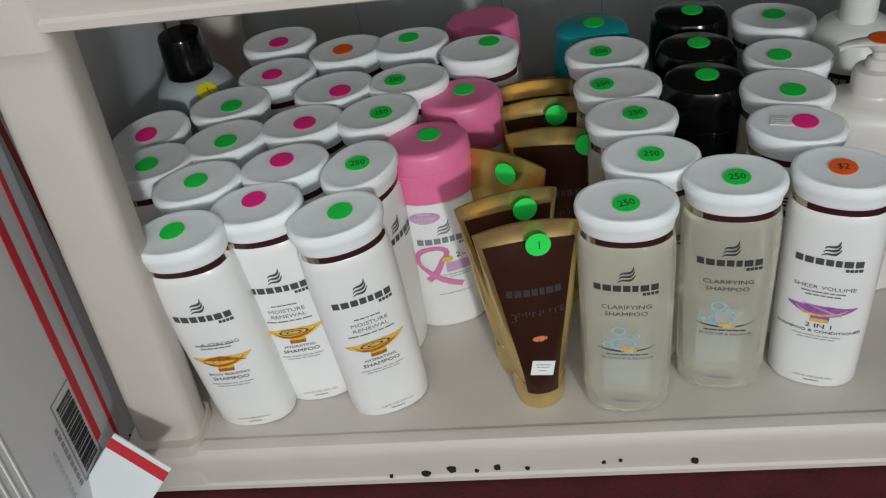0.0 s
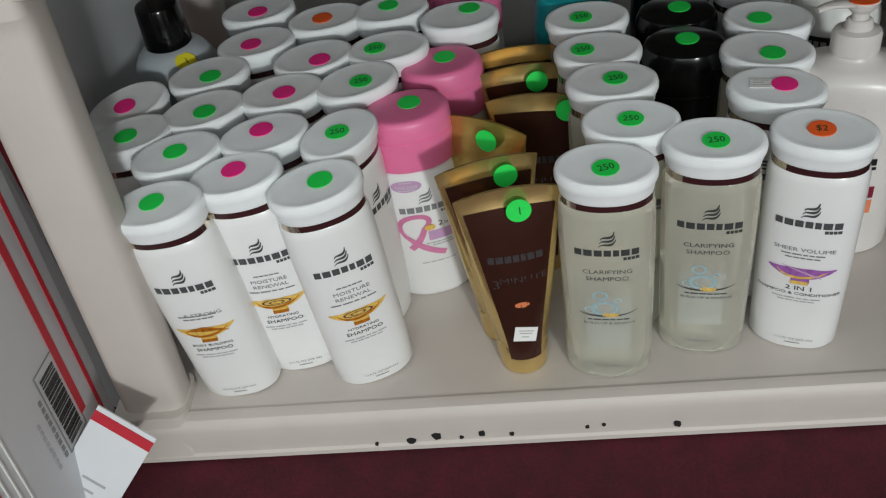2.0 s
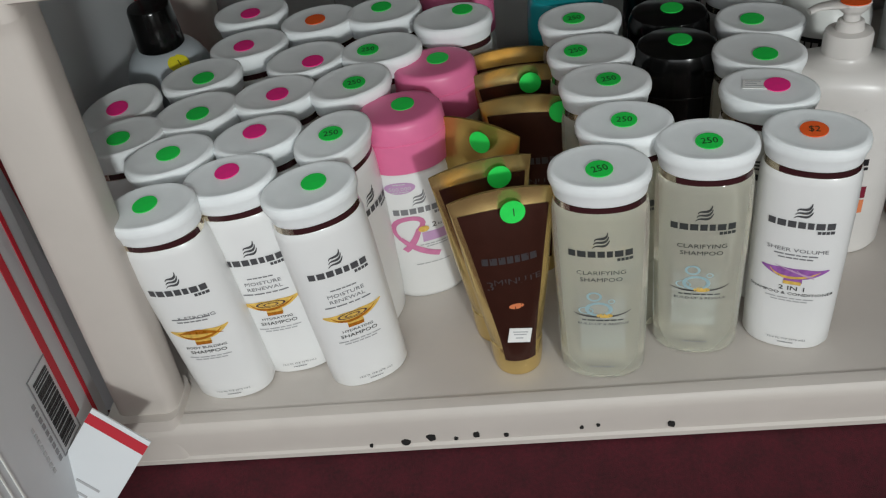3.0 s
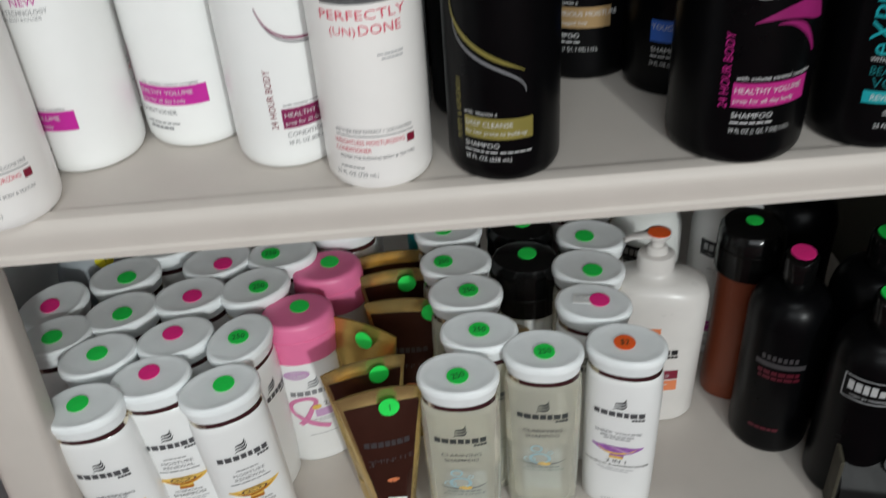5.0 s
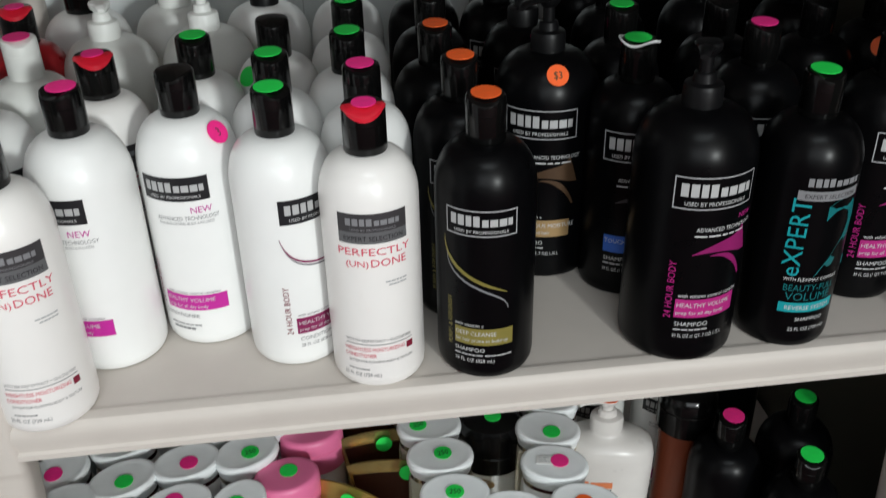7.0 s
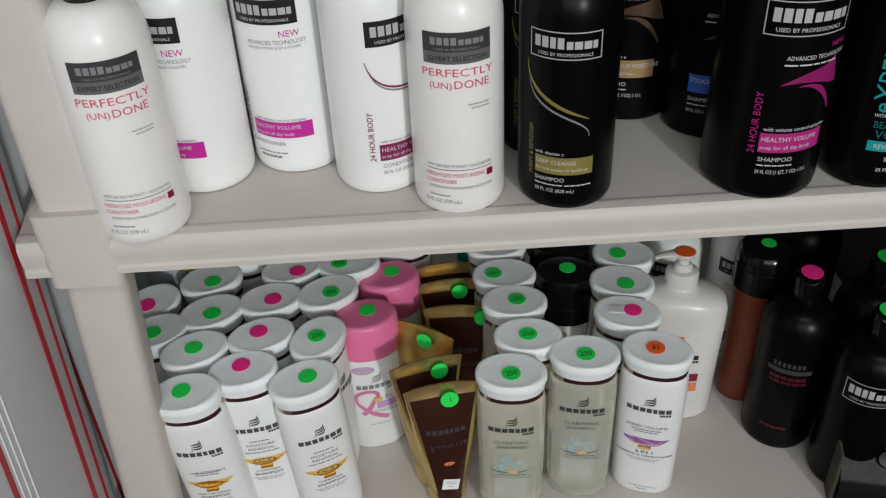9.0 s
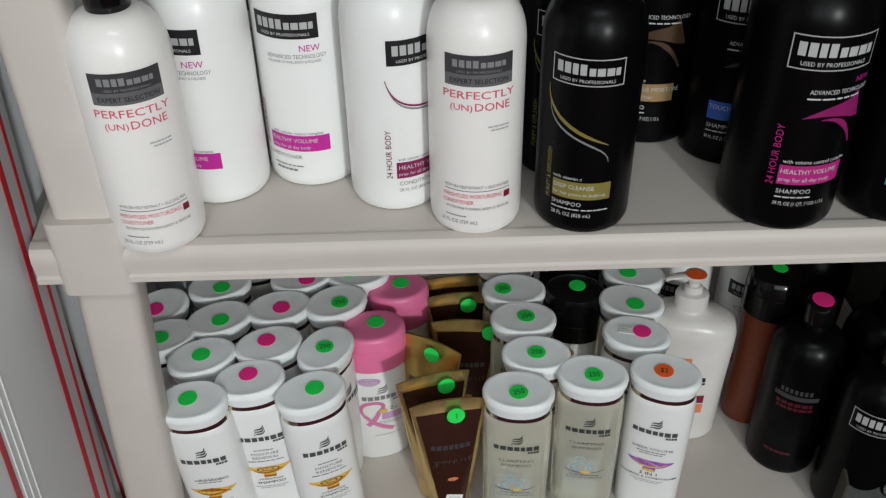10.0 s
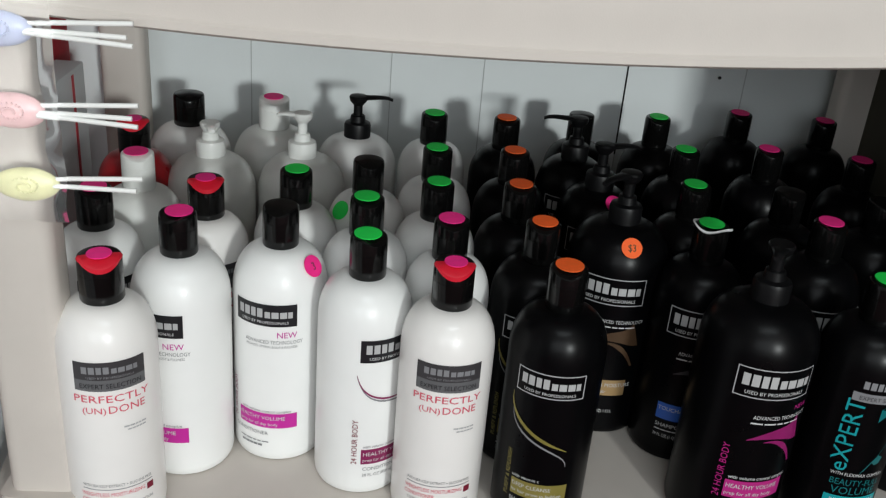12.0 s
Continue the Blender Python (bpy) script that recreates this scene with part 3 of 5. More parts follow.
def bake(root, sx, sy, sz):
    """Brings a thing and its parts to their true size."""
    for c in root.children_recursive:
        c.data.transform(Matrix.Diagonal((sx, sy, sz, 1)))
        c.matrix_basis.translation = Vector(p * q for p, q in zip(c.matrix_basis.translation, (sx, sy, sz)))
    return root


def place(kind, builder, m, size=None):
    """The first of a kind is built, all others are copies with shared meshes."""
    if kind not in MADE:
        MADE[kind] = bake(builder(), *size) if size else builder()
        ob = MADE[kind]
        ob.matrix_basis = m
    else:
        ob = copy_thing(MADE[kind], m)
        for c in [c for c in ob.children_recursive if c.name.split(".")[0] in ("price_sticker", "pen_writing", "shoulder_sticker")]:
            bpy.data.objects.remove(c)
    return ob


def put_slim(kind, x, y, yaw, dot, dx=0.0, dy=0.003, words="", lean=(0, 0)):
    ob = place("slim_" + kind, lambda: slim(kind), pose(x, y, DECK_LOW - 0.001, lean[0], lean[1], yaw), (1.048, 0.90, 0.902))
    if dot:
        sticker(ob, dot, pose(dx, dy, 0.1972, 0, 0, -yaw + random.uniform(-15, 15)), r=0.0094, words=words)
    return ob


for row in (("amber", -0.308, 0.042, 2, "g", -0.003, 0.002, "", (1.2, -3.6)), ("gold", -0.257, 0.067, 6, "p", -0.001, 0.005, "", (0, -3.0)), ("gold", -0.195, 0.049, 20, "g", 0.005, 0.001, "", (0, -3.0)),
            ("plain", -0.368, 0.132, 25, "g", -0.003, -0.002, ""), ("plain", -0.321, 0.100, 25, "g", 0.000, 0.001, ""), ("plain", -0.254, 0.116, 20, "p", -0.001, 0.005, ""),
            ("plain", -0.194, 0.107, 62, "g", -0.000, 0.001, "250"), ("plain", -0.380, 0.202, 40, "p", -0.003, -0.001, "", (4, -5)), ("plain", -0.313, 0.160, 25, "g", 0.000, -0.006, ""),
            ("plain", -0.250, 0.176, 15, "p", 0.002, -0.004, ""), ("plain", -0.188, 0.182, 30, "g", 0.002, -0.005, "250"), ("plain", -0.322, 0.218, 20, "g", 0.001, -0.008, ""),
            ("plain", -0.289, 0.265, 15, "p", -0.004, -0.003, ""), ("plain", -0.231, 0.229, 20, "p", 0.004, -0.010, ""), ("plain", -0.166, 0.233, 10, "g", -0.011, 0.000, "250"),
            ("plain", -0.299, 0.330, 12, "p", 0.000, -0.006, ""), ("plain", -0.229, 0.299, 15, "o", -0.003, -0.001, ""), ("plain", -0.169, 0.303, 10, "g", -0.001, 0.006, ""),
            ("plain", -0.105, 0.276, 5, "g", 0.010, 0.010, ""), ("clear", -0.000, 0.038, -6, "g", 0.000, -0.004, "250"), ("clear", 0.023, 0.090, -6, "g", 0.000, -0.000, "250"),
            ("clear", 0.015, 0.146, -4, "g", 0.003, 0.001, "250"), ("clear", 0.009, 0.195, -2, "g", -0.012, -0.001, "250"), ("clear", 0.005, 0.251, 0, "g", -0.005, -0.002, "250"),
            ("clear", 0.076, 0.058, -9, "g", 0.001, -0.003, "250"), ("violet", 0.149, 0.057, -20, "o", -0.002, 0.000, "$2"), ("plain", 0.131, 0.116, -20, "p", 0.005, 0.003, ""),
            ("clear", 0.136, 0.169, -20, "g", 0.005, -0.006, ""), ("plain", 0.148, 0.219, -20, "g", -0.006, -0.004, ""), ("plain", 0.151, 0.286, -20, "g")):
    ob = put_slim(*row)
    if row[0] == "plain" and row[4] == "p" and row[1] > 0.1:
        tag = part("price_label", box(bmesh.new(), -0.010, 0.010, -0.006, 0.006, 0, 0.0004), PAPER, ob, "worn white printed price label", pose(-0.009, 0.001, 0.1972, 0, 0, 8))
        bm = bmesh.new()
        for yy, w in ((0.003, 0.011), (0.0, 0.008), (-0.003, 0.013)):
            box(bm, -0.008, -0.008 + w, yy, yy + 0.0008, 0.0004, 0.0006)
        part("label_print", bm, INK_SILVER, tag)

# ------------------------------------------------------------------ pink-capped bottles
PINKLID = Shape([(0.158, A * 0.97, B * 1.1, 2.1), (0.1585, A * 1.02, B * 1.16, 2.1), (0.185, A * 1.03, B * 1.2, 2.1), (0.189, A * 1.03, B * 1.2, 2.1), (0.190, A * 0.99, B * 1.15, 2.1), (0.191, A * 1.03, B * 1.2, 2.1), (0.206, A * 1.0, B * 1.16, 2.1), (0.2095, A * 0.93, B * 1.08, 2.1), (0.2105, A * 0.86, B * 1.0, 2.1), (0.2104, A * 0.76, B * 0.9, 2.1)])
STOUT = Shape([(0, A * 0.86, B * 0.9, 2.3), (0.002, A * 0.94, B * 1.02, 2.3), (0.008, A, B * 1.12, 2.4), (0.10, A * 1.02, B * 1.15, 2.4), (0.150, A, B * 1.1, 2.3), (0.159, A * 0.93, B * 1.0, 2.2)])


def pink_bottle():
    root = thing("conditioner_bottle", "white bottle with pink cap and pink ribbon print", "bottle", "pink-capped bottles on the bottom shelf")
    part("body", STOUT.loft(40), WHITE, root)
    part("cap", PINKLID.loft(40), PINK, root, "glossy pink cap")
    S = STOUT
    ink("oval_badge", S, INK_LILAC, root, lambda bm: S.disc(bm, -0.013, 0.143, 0.0125, 0.0065), label="lilac oval badge")
    ink("badge_lettering", S, INK_WHITE, root, lambda bm: S.text(bm, "500,000", -0.013, 0.1405, 0.0055, 0.0009), lambda bm: lines(S, bm, [(-0.013, 0.01, 0.0011, 0.1468), (-0.013, 0.014, 0.0009, 0.1382)]))
    emblem(S, INK_GREY, root, 0.112)
    ink("ribbon", S, INK_ROSE, root, lambda bm: S.stroke(bm, [(-0.020, 0.082), (-0.0205, 0.104), (-0.004, 0.106), (-0.004, 0.092)], [0.0035, 0.005, 0.005, 0.0045]),
        lambda bm: S.stroke(bm, [(-0.004, 0.093), (-0.010, 0.078), (-0.018, 0.068)], [0.0045, 0.006, 0.006], 0.0007), lambda bm: S.stroke(bm, [(-0.020, 0.084), (-0.006, 0.068), (0.010, 0.058)], [0.004, 0.006, 0.006], 0.0009), label="pink looped ribbon print")
    ink("purple_bar", S, INK_LILAC, root, lambda bm: S.patch(bm, -0.002, 0.022, 0.076, 0.0875, 0.0004))
    ink("product_lettering", S, INK, root, lambda bm: S.text(bm, "2", 0.009, 0.092, 0.0085), lambda bm: S.text(bm, "in", 0.0138, 0.0922, 0.005), lambda bm: S.text(bm, "1", 0.0185, 0.092, 0.0085))
    ink("capsule", S, INK_GOLD, root, lambda bm: S.disc(bm, 0.0, 0.0925, 0.0045, 0.0036, 0.0011))
    ink("small_print", S, INK_SILVER, root, lambda bm: lines(S, bm, [(0.008, 0.026, 0.0012, 0.072), (0.011, 0.022, 0.0012, 0.069), (0.004, 0.03, 0.001, 0.048)]))
    return root


for x, y, yaw, dot in ((-0.147, 0.151, 14, "g"), (-0.121, 0.218, 10, "g"), (-0.105, 0.356, 8, "")):
    ob = place("pink", pink_bottle, pose(x, y, DECK_LOW - 0.001, 0, 0, yaw), (1.048, 0.92, 0.889))
    if dot:
        sticker(ob, dot, pose(0.004, 0.004, 0.1871), r=0.0094)

# ------------------------------------------------------------------ gold conditioner tubes standing on their caps
TUBE = Shape([(0, 0.0165, 0.0165, 2), (0.001, 0.0185, 0.0185, 2), (0.012, 0.0198, 0.0198, 2), (0.034, 0.0208, 0.020, 2), (0.0355, 0.0198, 0.019, 2), (0.037, 0.0208, 0.0196, 2), (0.10, 0.0285, 0.016, 2.1), (0.15, 0.0335, 0.010, 2.3), (0.176, 0.0365, 0.0045, 2.6), (0.181, 0.0372, 0.0012, 3), (0.192, 0.0385, 0.0010, 3)])


def gold_tube(front):
    root = thing("conditioner_tube", "gold tapered conditioner tube with brown foil front" if front == "brown" else "amber gold tapered conditioner tube", "tube", "gold tubes on the bottom shelf")
    bm = TUBE.loft(40)
    for v in bm.verts:
        if v.co.z > 0.16:
            v.co.z += 0.006 * (1 - (v.co.x / 0.0385) ** 2) * (v.co.z - 0.16) / 0.03
    part("body", bm, GOLD if front == "brown" else AMBER, root)
    S = TUBE
    if front == "brown":
        bm = bmesh.new()
        prev = None
        for k in range(15):
            z = 0.022 + (0.1785 - 0.022) * k / 14
            half = S.at(z)[0] * (0.60 + 0.28 * k / 14)
            cur = []
            for i in range(9):
                s = half * (i / 4 - 1)
                p = S.on(s, z, 0.0009)
                if p.z > 0.16:
                    p.z += 0.006 * (1 - (p.x / 0.0385) ** 2) * (p.z - 0.16) / 0.03
                cur.append(bm.verts.new(p))
            if prev:
                for i in range(8):
                    bm.faces.new((prev[i], prev[i + 1], cur[i + 1], cur[i]))
            prev = cur
        part("front_panel", bm, BROWN, root, "brown foil front panel")
    ink("brand_mark", S, INK_CHAR, root, lambda bm: S.bars(bm, -0.020, 0.020, 0.132, 0.0068, [0.115, -0.03, 0.13, -0.03, 0.12, -0.03, 0.11, -0.03, 0.09, -0.03, 0.13, -0.03, 0.12], 0.0009))
    if front == "brown":
        ink("lettering", S, INK_CHAR, root, lambda bm: S.text(bm, "3", -0.0165, 0.106, 0.013, 0.0009), lambda bm: S.text(bm, "MINUTE", 0.004, 0.111, 0.0085, 0.0009, wide=1.15), lambda bm: lines(S, bm, [(0.002, 0.024, 0.0014, 0.1065), (0.0, 0.022, 0.0012, 0.080), (0.0, 0.018, 0.0012, 0.068)]))
        ink("capsule", S, INK_ORANGE, root, lambda bm: S.disc(bm, 0.001, 0.087, 0.0055, 0.003, 0.0009), label="small orange capsule print")
    return root


for k, (x, y, yaw, kind, lx) in enumerate(((-0.069, 0.045, 8, "brown", 0.006), (-0.084, 0.082, 14, "brown", 0.012), (-0.087, 0.135, -30, "amber", 0.008), (-0.045, 0.165, -4, "brown", 0.026), (-0.052, 0.212, 4, "brown", 0.010), (-0.060, 0.243, 6, "brown", 0.0))):
    ob = place("tube_" + kind, lambda: gold_tube(kind), pose(x, y, DECK_LOW - 0.001, 0, 0, yaw), (1.03, 1.0, 0.902))
    if k < 5:
        sticker(ob, "g", Matrix.Translation(TUBE.on(lx, 0.168 if k else 0.166, 0.0026) - Vector((0, 0, 0.0020))) @ pose(0, 0, 0, 82, 0, 0), r=0.0092, words="" if k else "1")
    if k == 0:
        bm = box(bmesh.new(), -0.009, 0.009, -0.0002, 0.0002, -0.007, 0.007)
        tag = part("price_label", bm, PAPER, ob, "small white printed price label", Matrix.Translation(TUBE.on(0.001, 0.055, 0.0016) - Vector((0, 0, 0.0062))) @ pose(0, 0, 0, -6, 12, 0))
        bm = bmesh.new()
        for zz, w in ((0.003, 0.012), (0.0005, 0.010), (-0.003, 0.006)):
            box(bm, -w / 2, w / 2, -0.0004, -0.0002, zz, zz + 0.0009)
        part("label_print", bm, INK_SILVER, tag)

# ------------------------------------------------------------------ black-capped cream bottles, teal cap
FAT = Shape([(0, 0.026, 0.022, 2.2), (0.002, 0.0295, 0.0255, 2.3), (0.008, 0.031, 0.027, 2.4), (0.14, 0.031, 0.027, 2.4), (0.150, 0.029, 0.025, 2.2), (0.153, 0.027, 0.023, 2.1)])
FATLID = Shape([(0.152, 0.0338, 0.0308, 2.1), (0.153, 0.0354, 0.0325, 2.1), (0.178, 0.0354, 0.0325, 2.1), (0.179, 0.0343, 0.0314, 2.1), (0.180, 0.0354, 0.0325, 2.1), (0.210, 0.0338, 0.0308, 2.1), (0.217, 0.0311, 0.0280, 2.1), (0.2195, 0.0273, 0.0241, 2.1)])


def cream_bottle(lid, words):
    root = thing("cream_bottle", words, "bottle")
    part("body", FAT.loft(36), PEARL, root)
    part("cap", FATLID.loft(36), lid, root, "domed cap")
    ink("oval_badge", FAT, INK_TAN, root, lambda bm: FAT.disc(bm, -0.008, 0.133, 0.014, 0.0085), label="tan oval badge")
    ink("badge_lettering", FAT, INK_WHITE, root, lambda bm: FAT.text(bm, "HAIR", -0.012, 0.131, 0.0045, 0.0009), lambda bm: FAT.text(bm, "HEALTHY", -0.006, 0.1365, 0.004, 0.0009))
    emblem(FAT, INK_GREY, root, 0.095)
    return root


for x, y, lid, dot, words in ((0.078, 0.196, GLOSS, "g", "cream bottle with black domed cap and tan badge"), (0.080, 0.250, GLOSS, "g", "cream bottle with black domed cap behind others"), (0.084, 0.312, GLOSS, "g", "cream bottle with black domed cap at the back"), (-0.004, 0.305, TEAL_CAP, "g", "bottle with teal domed cap in the back row")):
    ob = bake(cream_bottle(lid, words), 1.0, 0.92, 0.893)
    ob.matrix_basis = pose(x, y, DECK_LOW - 0.001, 0, 0, -12)
    sticker(ob, dot, pose(0.002, 0.002, 0.1962), r=0.0094)

# ------------------------------------------------------------------ large pearl pump bottle
PUMPB = Shape([(0, 0.036, 0.024, 2.4), (0.002, 0.040, 0.028, 2.5), (0.008, 0.0425, 0.030, 2.6), (0.10, 0.044, 0.031, 2.7), (0.135, 0.0450, 0.031, 2.8), (0.160, 0.0450, 0.031, 2.8), (0.171, 0.0425, 0.029, 2.6), (0.178, 0.035, 0.025, 2.3), (0.181, 0.026, 0.021, 2.1), (0.184, 0.018, 0.016, 2.0), (0.187, 0.0145, 0.0145, 2.0), (0.19, 0.014, 0.014, 2.0)])


def pump_head(root, z, material, turn, up=0.03, reach=0.045):
    """Collar, stem and flat-spouted head of a lotion pump."""
    bm = bmesh.new()
    lathe(bm, [(0.0142, z), (0.0152, z + 0.001), (0.0152, z + 0.015), (0.0142, z + 0.018), (0.0090, z + 0.0195), (0.0080, z + 0.026), (0.0068, z + 0.027)], 30)
    part("pump_collar", bm, material, root)
    part("pump_stem", lathe(bmesh.new(), [(0.0052, z + 0.024), (0.0052, z + 0.022 + up)], 14), material, root)
    zt = z + 0.02 + up
    head = Shape([(-0.003, 0.0062, 0.0062, 2), (0, 0.0085, 0.0085, 2), (0.001, 0.0095, 0.0095, 2), (0.0055, 0.0105, 0.0105, 2), (0.0072, 0.0095, 0.0095, 2), (0.0078, 0.006, 0.006, 2)])
    bm = head.loft(20)
    n = 10
    rings = []
    for k in range(8):
        f = k / 7
        c = Vector((0, -0.003 - reach * f, 0.0046 + 0.0020 * f - 0.0035 * f ** 6))
        w, h = 0.0082 - 0.0050 * f, 0.0028 - 0.0010 * f
        rings.append([bm.verts.new(c + Vector((w * math.cos(6.283 * j / n), 0, h * math.sin(6.283 * j / n)))) for j in range(n)])
    for r0, r1 in zip(rings, rings[1:]):
        for j in range(n):
            bm.faces.new((r0[j], r0[(j + 1) % n], r1[(j + 1) % n], r1[j]))
    bm.faces.new(rings[0])
    bm.faces.new(rings[-1])
    bmesh.ops.recalc_face_normals(bm, faces=bm.faces)
    part("pump_spout", bm, material, root, "", pose(0, 0, zt, 0, 0, turn))
    return zt + 0.0078


root = thing("pump_bottle", "large pearl-white pump bottle with orange label blocks", "bottle", m=pose(0.202, 0.170, DECK_LOW - 0.001, 0, 0, -9) @ Matrix.Diagonal((1.2, 1.0, 1.0, 1)))
part("body", PUMPB.loft(44), PUMPW, root)
zt = pump_head(root, 0.188, PUMPW, -70, up=0.016, reach=0.026)
sticker(root, "o", pose(0.0, -0.004, zt + 0.0003), r=0.009)
S = PUMPB
emblem(S, INK, root, 0.100)
ink("orange_block", S, INK_ORANGE, root, lambda bm: S.patch(bm, -0.030, -0.016, 0.127, 0.136), lambda bm: S.patch(bm, -0.014, 0.006, 0.126, 0.135, 0.0003), lambda bm: S.patch(bm, -0.03, 0.024, 0.050, 0.064), label="orange label blocks")
ink("brown_block", S, INK_MAROON, root, lambda bm: S.patch(bm, -0.03, 0.024, 0.066, 0.078), label="dark red label band")
ink("lettering", S, INK_WHITE, root, lambda bm: S.text(bm, "ULTIMATE 10", -0.003, 0.0695, 0.006, 0.0009, wide=1.1), lambda bm: lines(S, bm, [(-0.003, 0.04, 0.0014, 0.058), (-0.003, 0.03, 0.0014, 0.054)]))
ink("gold_mark", S, INK_GOLD, root, lambda bm: S.stroke(bm, [(-0.020, 0.080), (-0.012, 0.088), (-0.004, 0.092)], [0.0005, 0.004, 0.0008]))

# ------------------------------------------------------------------ other bottles of the bottom shelf
BR = Shape([(0, 0.026, 0.022, 2.1), (0.002, 0.029, 0.0245, 2.1), (0.01, 0.030, 0.0255, 2.1), (0.10, 0.0275, 0.0235, 2.1), (0.165, 0.0275, 0.0235, 2.1), (0.17, 0.026, 0.022, 2)])
root = thing("brown_bottle", "copper-brown bottle with wide black cap", "bottle", m=pose(0.300, 0.186, DECK_LOW - 0.001, 0, 0, -20))
part("body", BR.loft(32), BRONZE, root)
part("cap", lathe(bmesh.new(), [(0.031, 0.168), (0.0325, 0.169), (0.0325, 0.198), (0.0315, 0.199), (0.0325, 0.200), (0.0315, 0.214), (0.028, 0.219), (0.02, 0.221)], 36), GLOSS, root, "glossy black cap")
sticker(root, "g", pose(0, 0.002, 0.2208))


# ------------------------------------------------------------------ tall round salon bottles
def round_shape(r, hb, dome=0.05):
    secs = [(0, r * 0.86, r * 0.86, 2), (0.0015, r * 0.94, r * 0.94, 2), (0.005, r * 0.985, r * 0.985, 2), (0.010, r, r, 2), ((hb - dome) * 0.5, r, r, 2), (hb - dome, r, r, 2)]
    for k in range(1, 11):
        f = math.radians(9 * k)
        rr = 0.0132 + (r - 0.0132) * math.cos(f) ** 0.85 if k < 10 else 0.0132
        secs.append((hb - dome + dome * math.sin(f), rr, rr, 2))
    secs.append((hb + 0.004, 0.013, 0.013, 2))
    return Shape(secs)


SIZES = {"small": (0.0374, 0.2270), "mid": (0.0390, 0.2285), "large": (0.0405, 0.2320), "jumbo": (0.0470, 0.2430), "broad": (0.0465, 0.2290)}
CAPH = 0.0350


def flip_cap(root, z, material, lip=None, wide=1.0):
    """A tall flip-top cap, its top dished towards the thumb notch."""
    r, h = (0.0161 if lip else 0.0152) * wide, CAPH
    bm = bmesh.new()
    n = 32
    prof = [(r * 0.97, 0.0), (r, 0.001), (r, h * 0.62), (r * 0.985, h * 0.625), (r, h * 0.63), (r * 0.995, h - 0.0035), (r * 0.965, h - 0.001), (r * 0.9, h)]
    rings = []
    for rr, zz in prof:
        ring = []
        for k in range(n):
            t = 6.28318 * k / n
            x, y = rr * math.sin(t), -rr * math.cos(t)
            d = 0.0
            if zz > h * 0.88:
                d = -0.0045 * max(0.0, math.cos(t)) ** 3
            ring.append(bm.verts.new((x, y, z + zz + d)))
        rings.append(ring)
    for r0, r1 in zip(rings, rings[1:]):
        for k in range(n):
            bm.faces.new((r0[k], r0[(k + 1) % n], r1[(k + 1) % n], r1[k]))
    bm.faces.new(rings[0][::-1])
    c = bm.verts.new((0, 0, z + h + 0.0003))
    for k in range(n):
        bm.faces.new((rings[-1][k], rings[-1][(k + 1) % n], c))
    bmesh.ops.recalc_face_normals(bm, faces=bm.faces)
    cap = part("cap", bm, material, root, "tall flip-top cap", sharp=30)
    if lip:
        bm = bmesh.new()
        prev = None
        for k in range(15):
            t = math.radians(-84 + 168 * k / 14)
            d = 0.0045 * max(0.0, math.cos(t)) ** 3
            hi = Vector((0.15 * r * math.sin(t), -0.15 * r * math.cos(t), z + h + 0.0009))
            mid = Vector((0.90 * r * math.sin(t), -0.90 * r * math.cos(t), z + h - d + 0.0007))
            top = Vector((1.006 * r * math.sin(t), -1.006 * r * math.cos(t), z + h - d - 0.001))
            low = Vector((1.012 * r * math.sin(t), -1.012 * r * math.cos(t), z + h - 0.0022 - 0.0068 * max(0, math.cos(min(1.57, abs(t) * 1.5)))))
            cur = [bm.verts.new(p) for p in (hi, mid, top, low)]
            if prev:
                bm.faces.new((prev[0], cur[0], cur[1], prev[1]))
                bm.faces.new((prev[1], cur[1], cur[2], prev[2]))
                bm.faces.new((prev[2], cur[2], cur[3], prev[3]))
            prev = cur
        part("cap_insert", bm, lip, cap, "red insert in the cap's front")
    return cap


def brand_panel(S, root, s0, s1, z0, z1, fill, ink_m, frame_m=None):
    """A label block with a plain bar wordmark and its printed slogan."""
    if fill:
        ink("brand_panel", S, fill, root, lambda bm: S.patch(bm, s0, s1, z0, z1, 0.0003, 14), label="black label block")
    if frame_m:
        ink("panel_frame", S, frame_m, root, lambda bm: S.outline(bm, s0, s1, z0, z1, 0.0009))
    w, h = s1 - s0, z1 - z0
    ink("brand_mark", S, BRAND_LIGHT, root, lambda bm: S.bars(bm, s0 + w * 0.08, s0 + w * 0.50, z0 + h * 0.40, h * 0.40, [0.2, -0.06, 0.21, -0.06, 0.18, -0.06, 0.2]),
        lambda bm: S.bars(bm, s0 + w * 0.52, s0 + w * 0.93, z0 + h * 0.40, h * 0.28, [0.2, -0.05, 0.25, -0.05, 0.25, -0.04, 0.16]), label="plain bar wordmark")
    ink("slogan", S, ink_m, root, lambda bm: S.text(bm, "USED BY PROFESSIONALS", (s0 + s1) / 2, z0 + h * 0.13, h * 0.17, wide=min(1.25, w * 0.86 / (h * 0.17) / 13.2)))


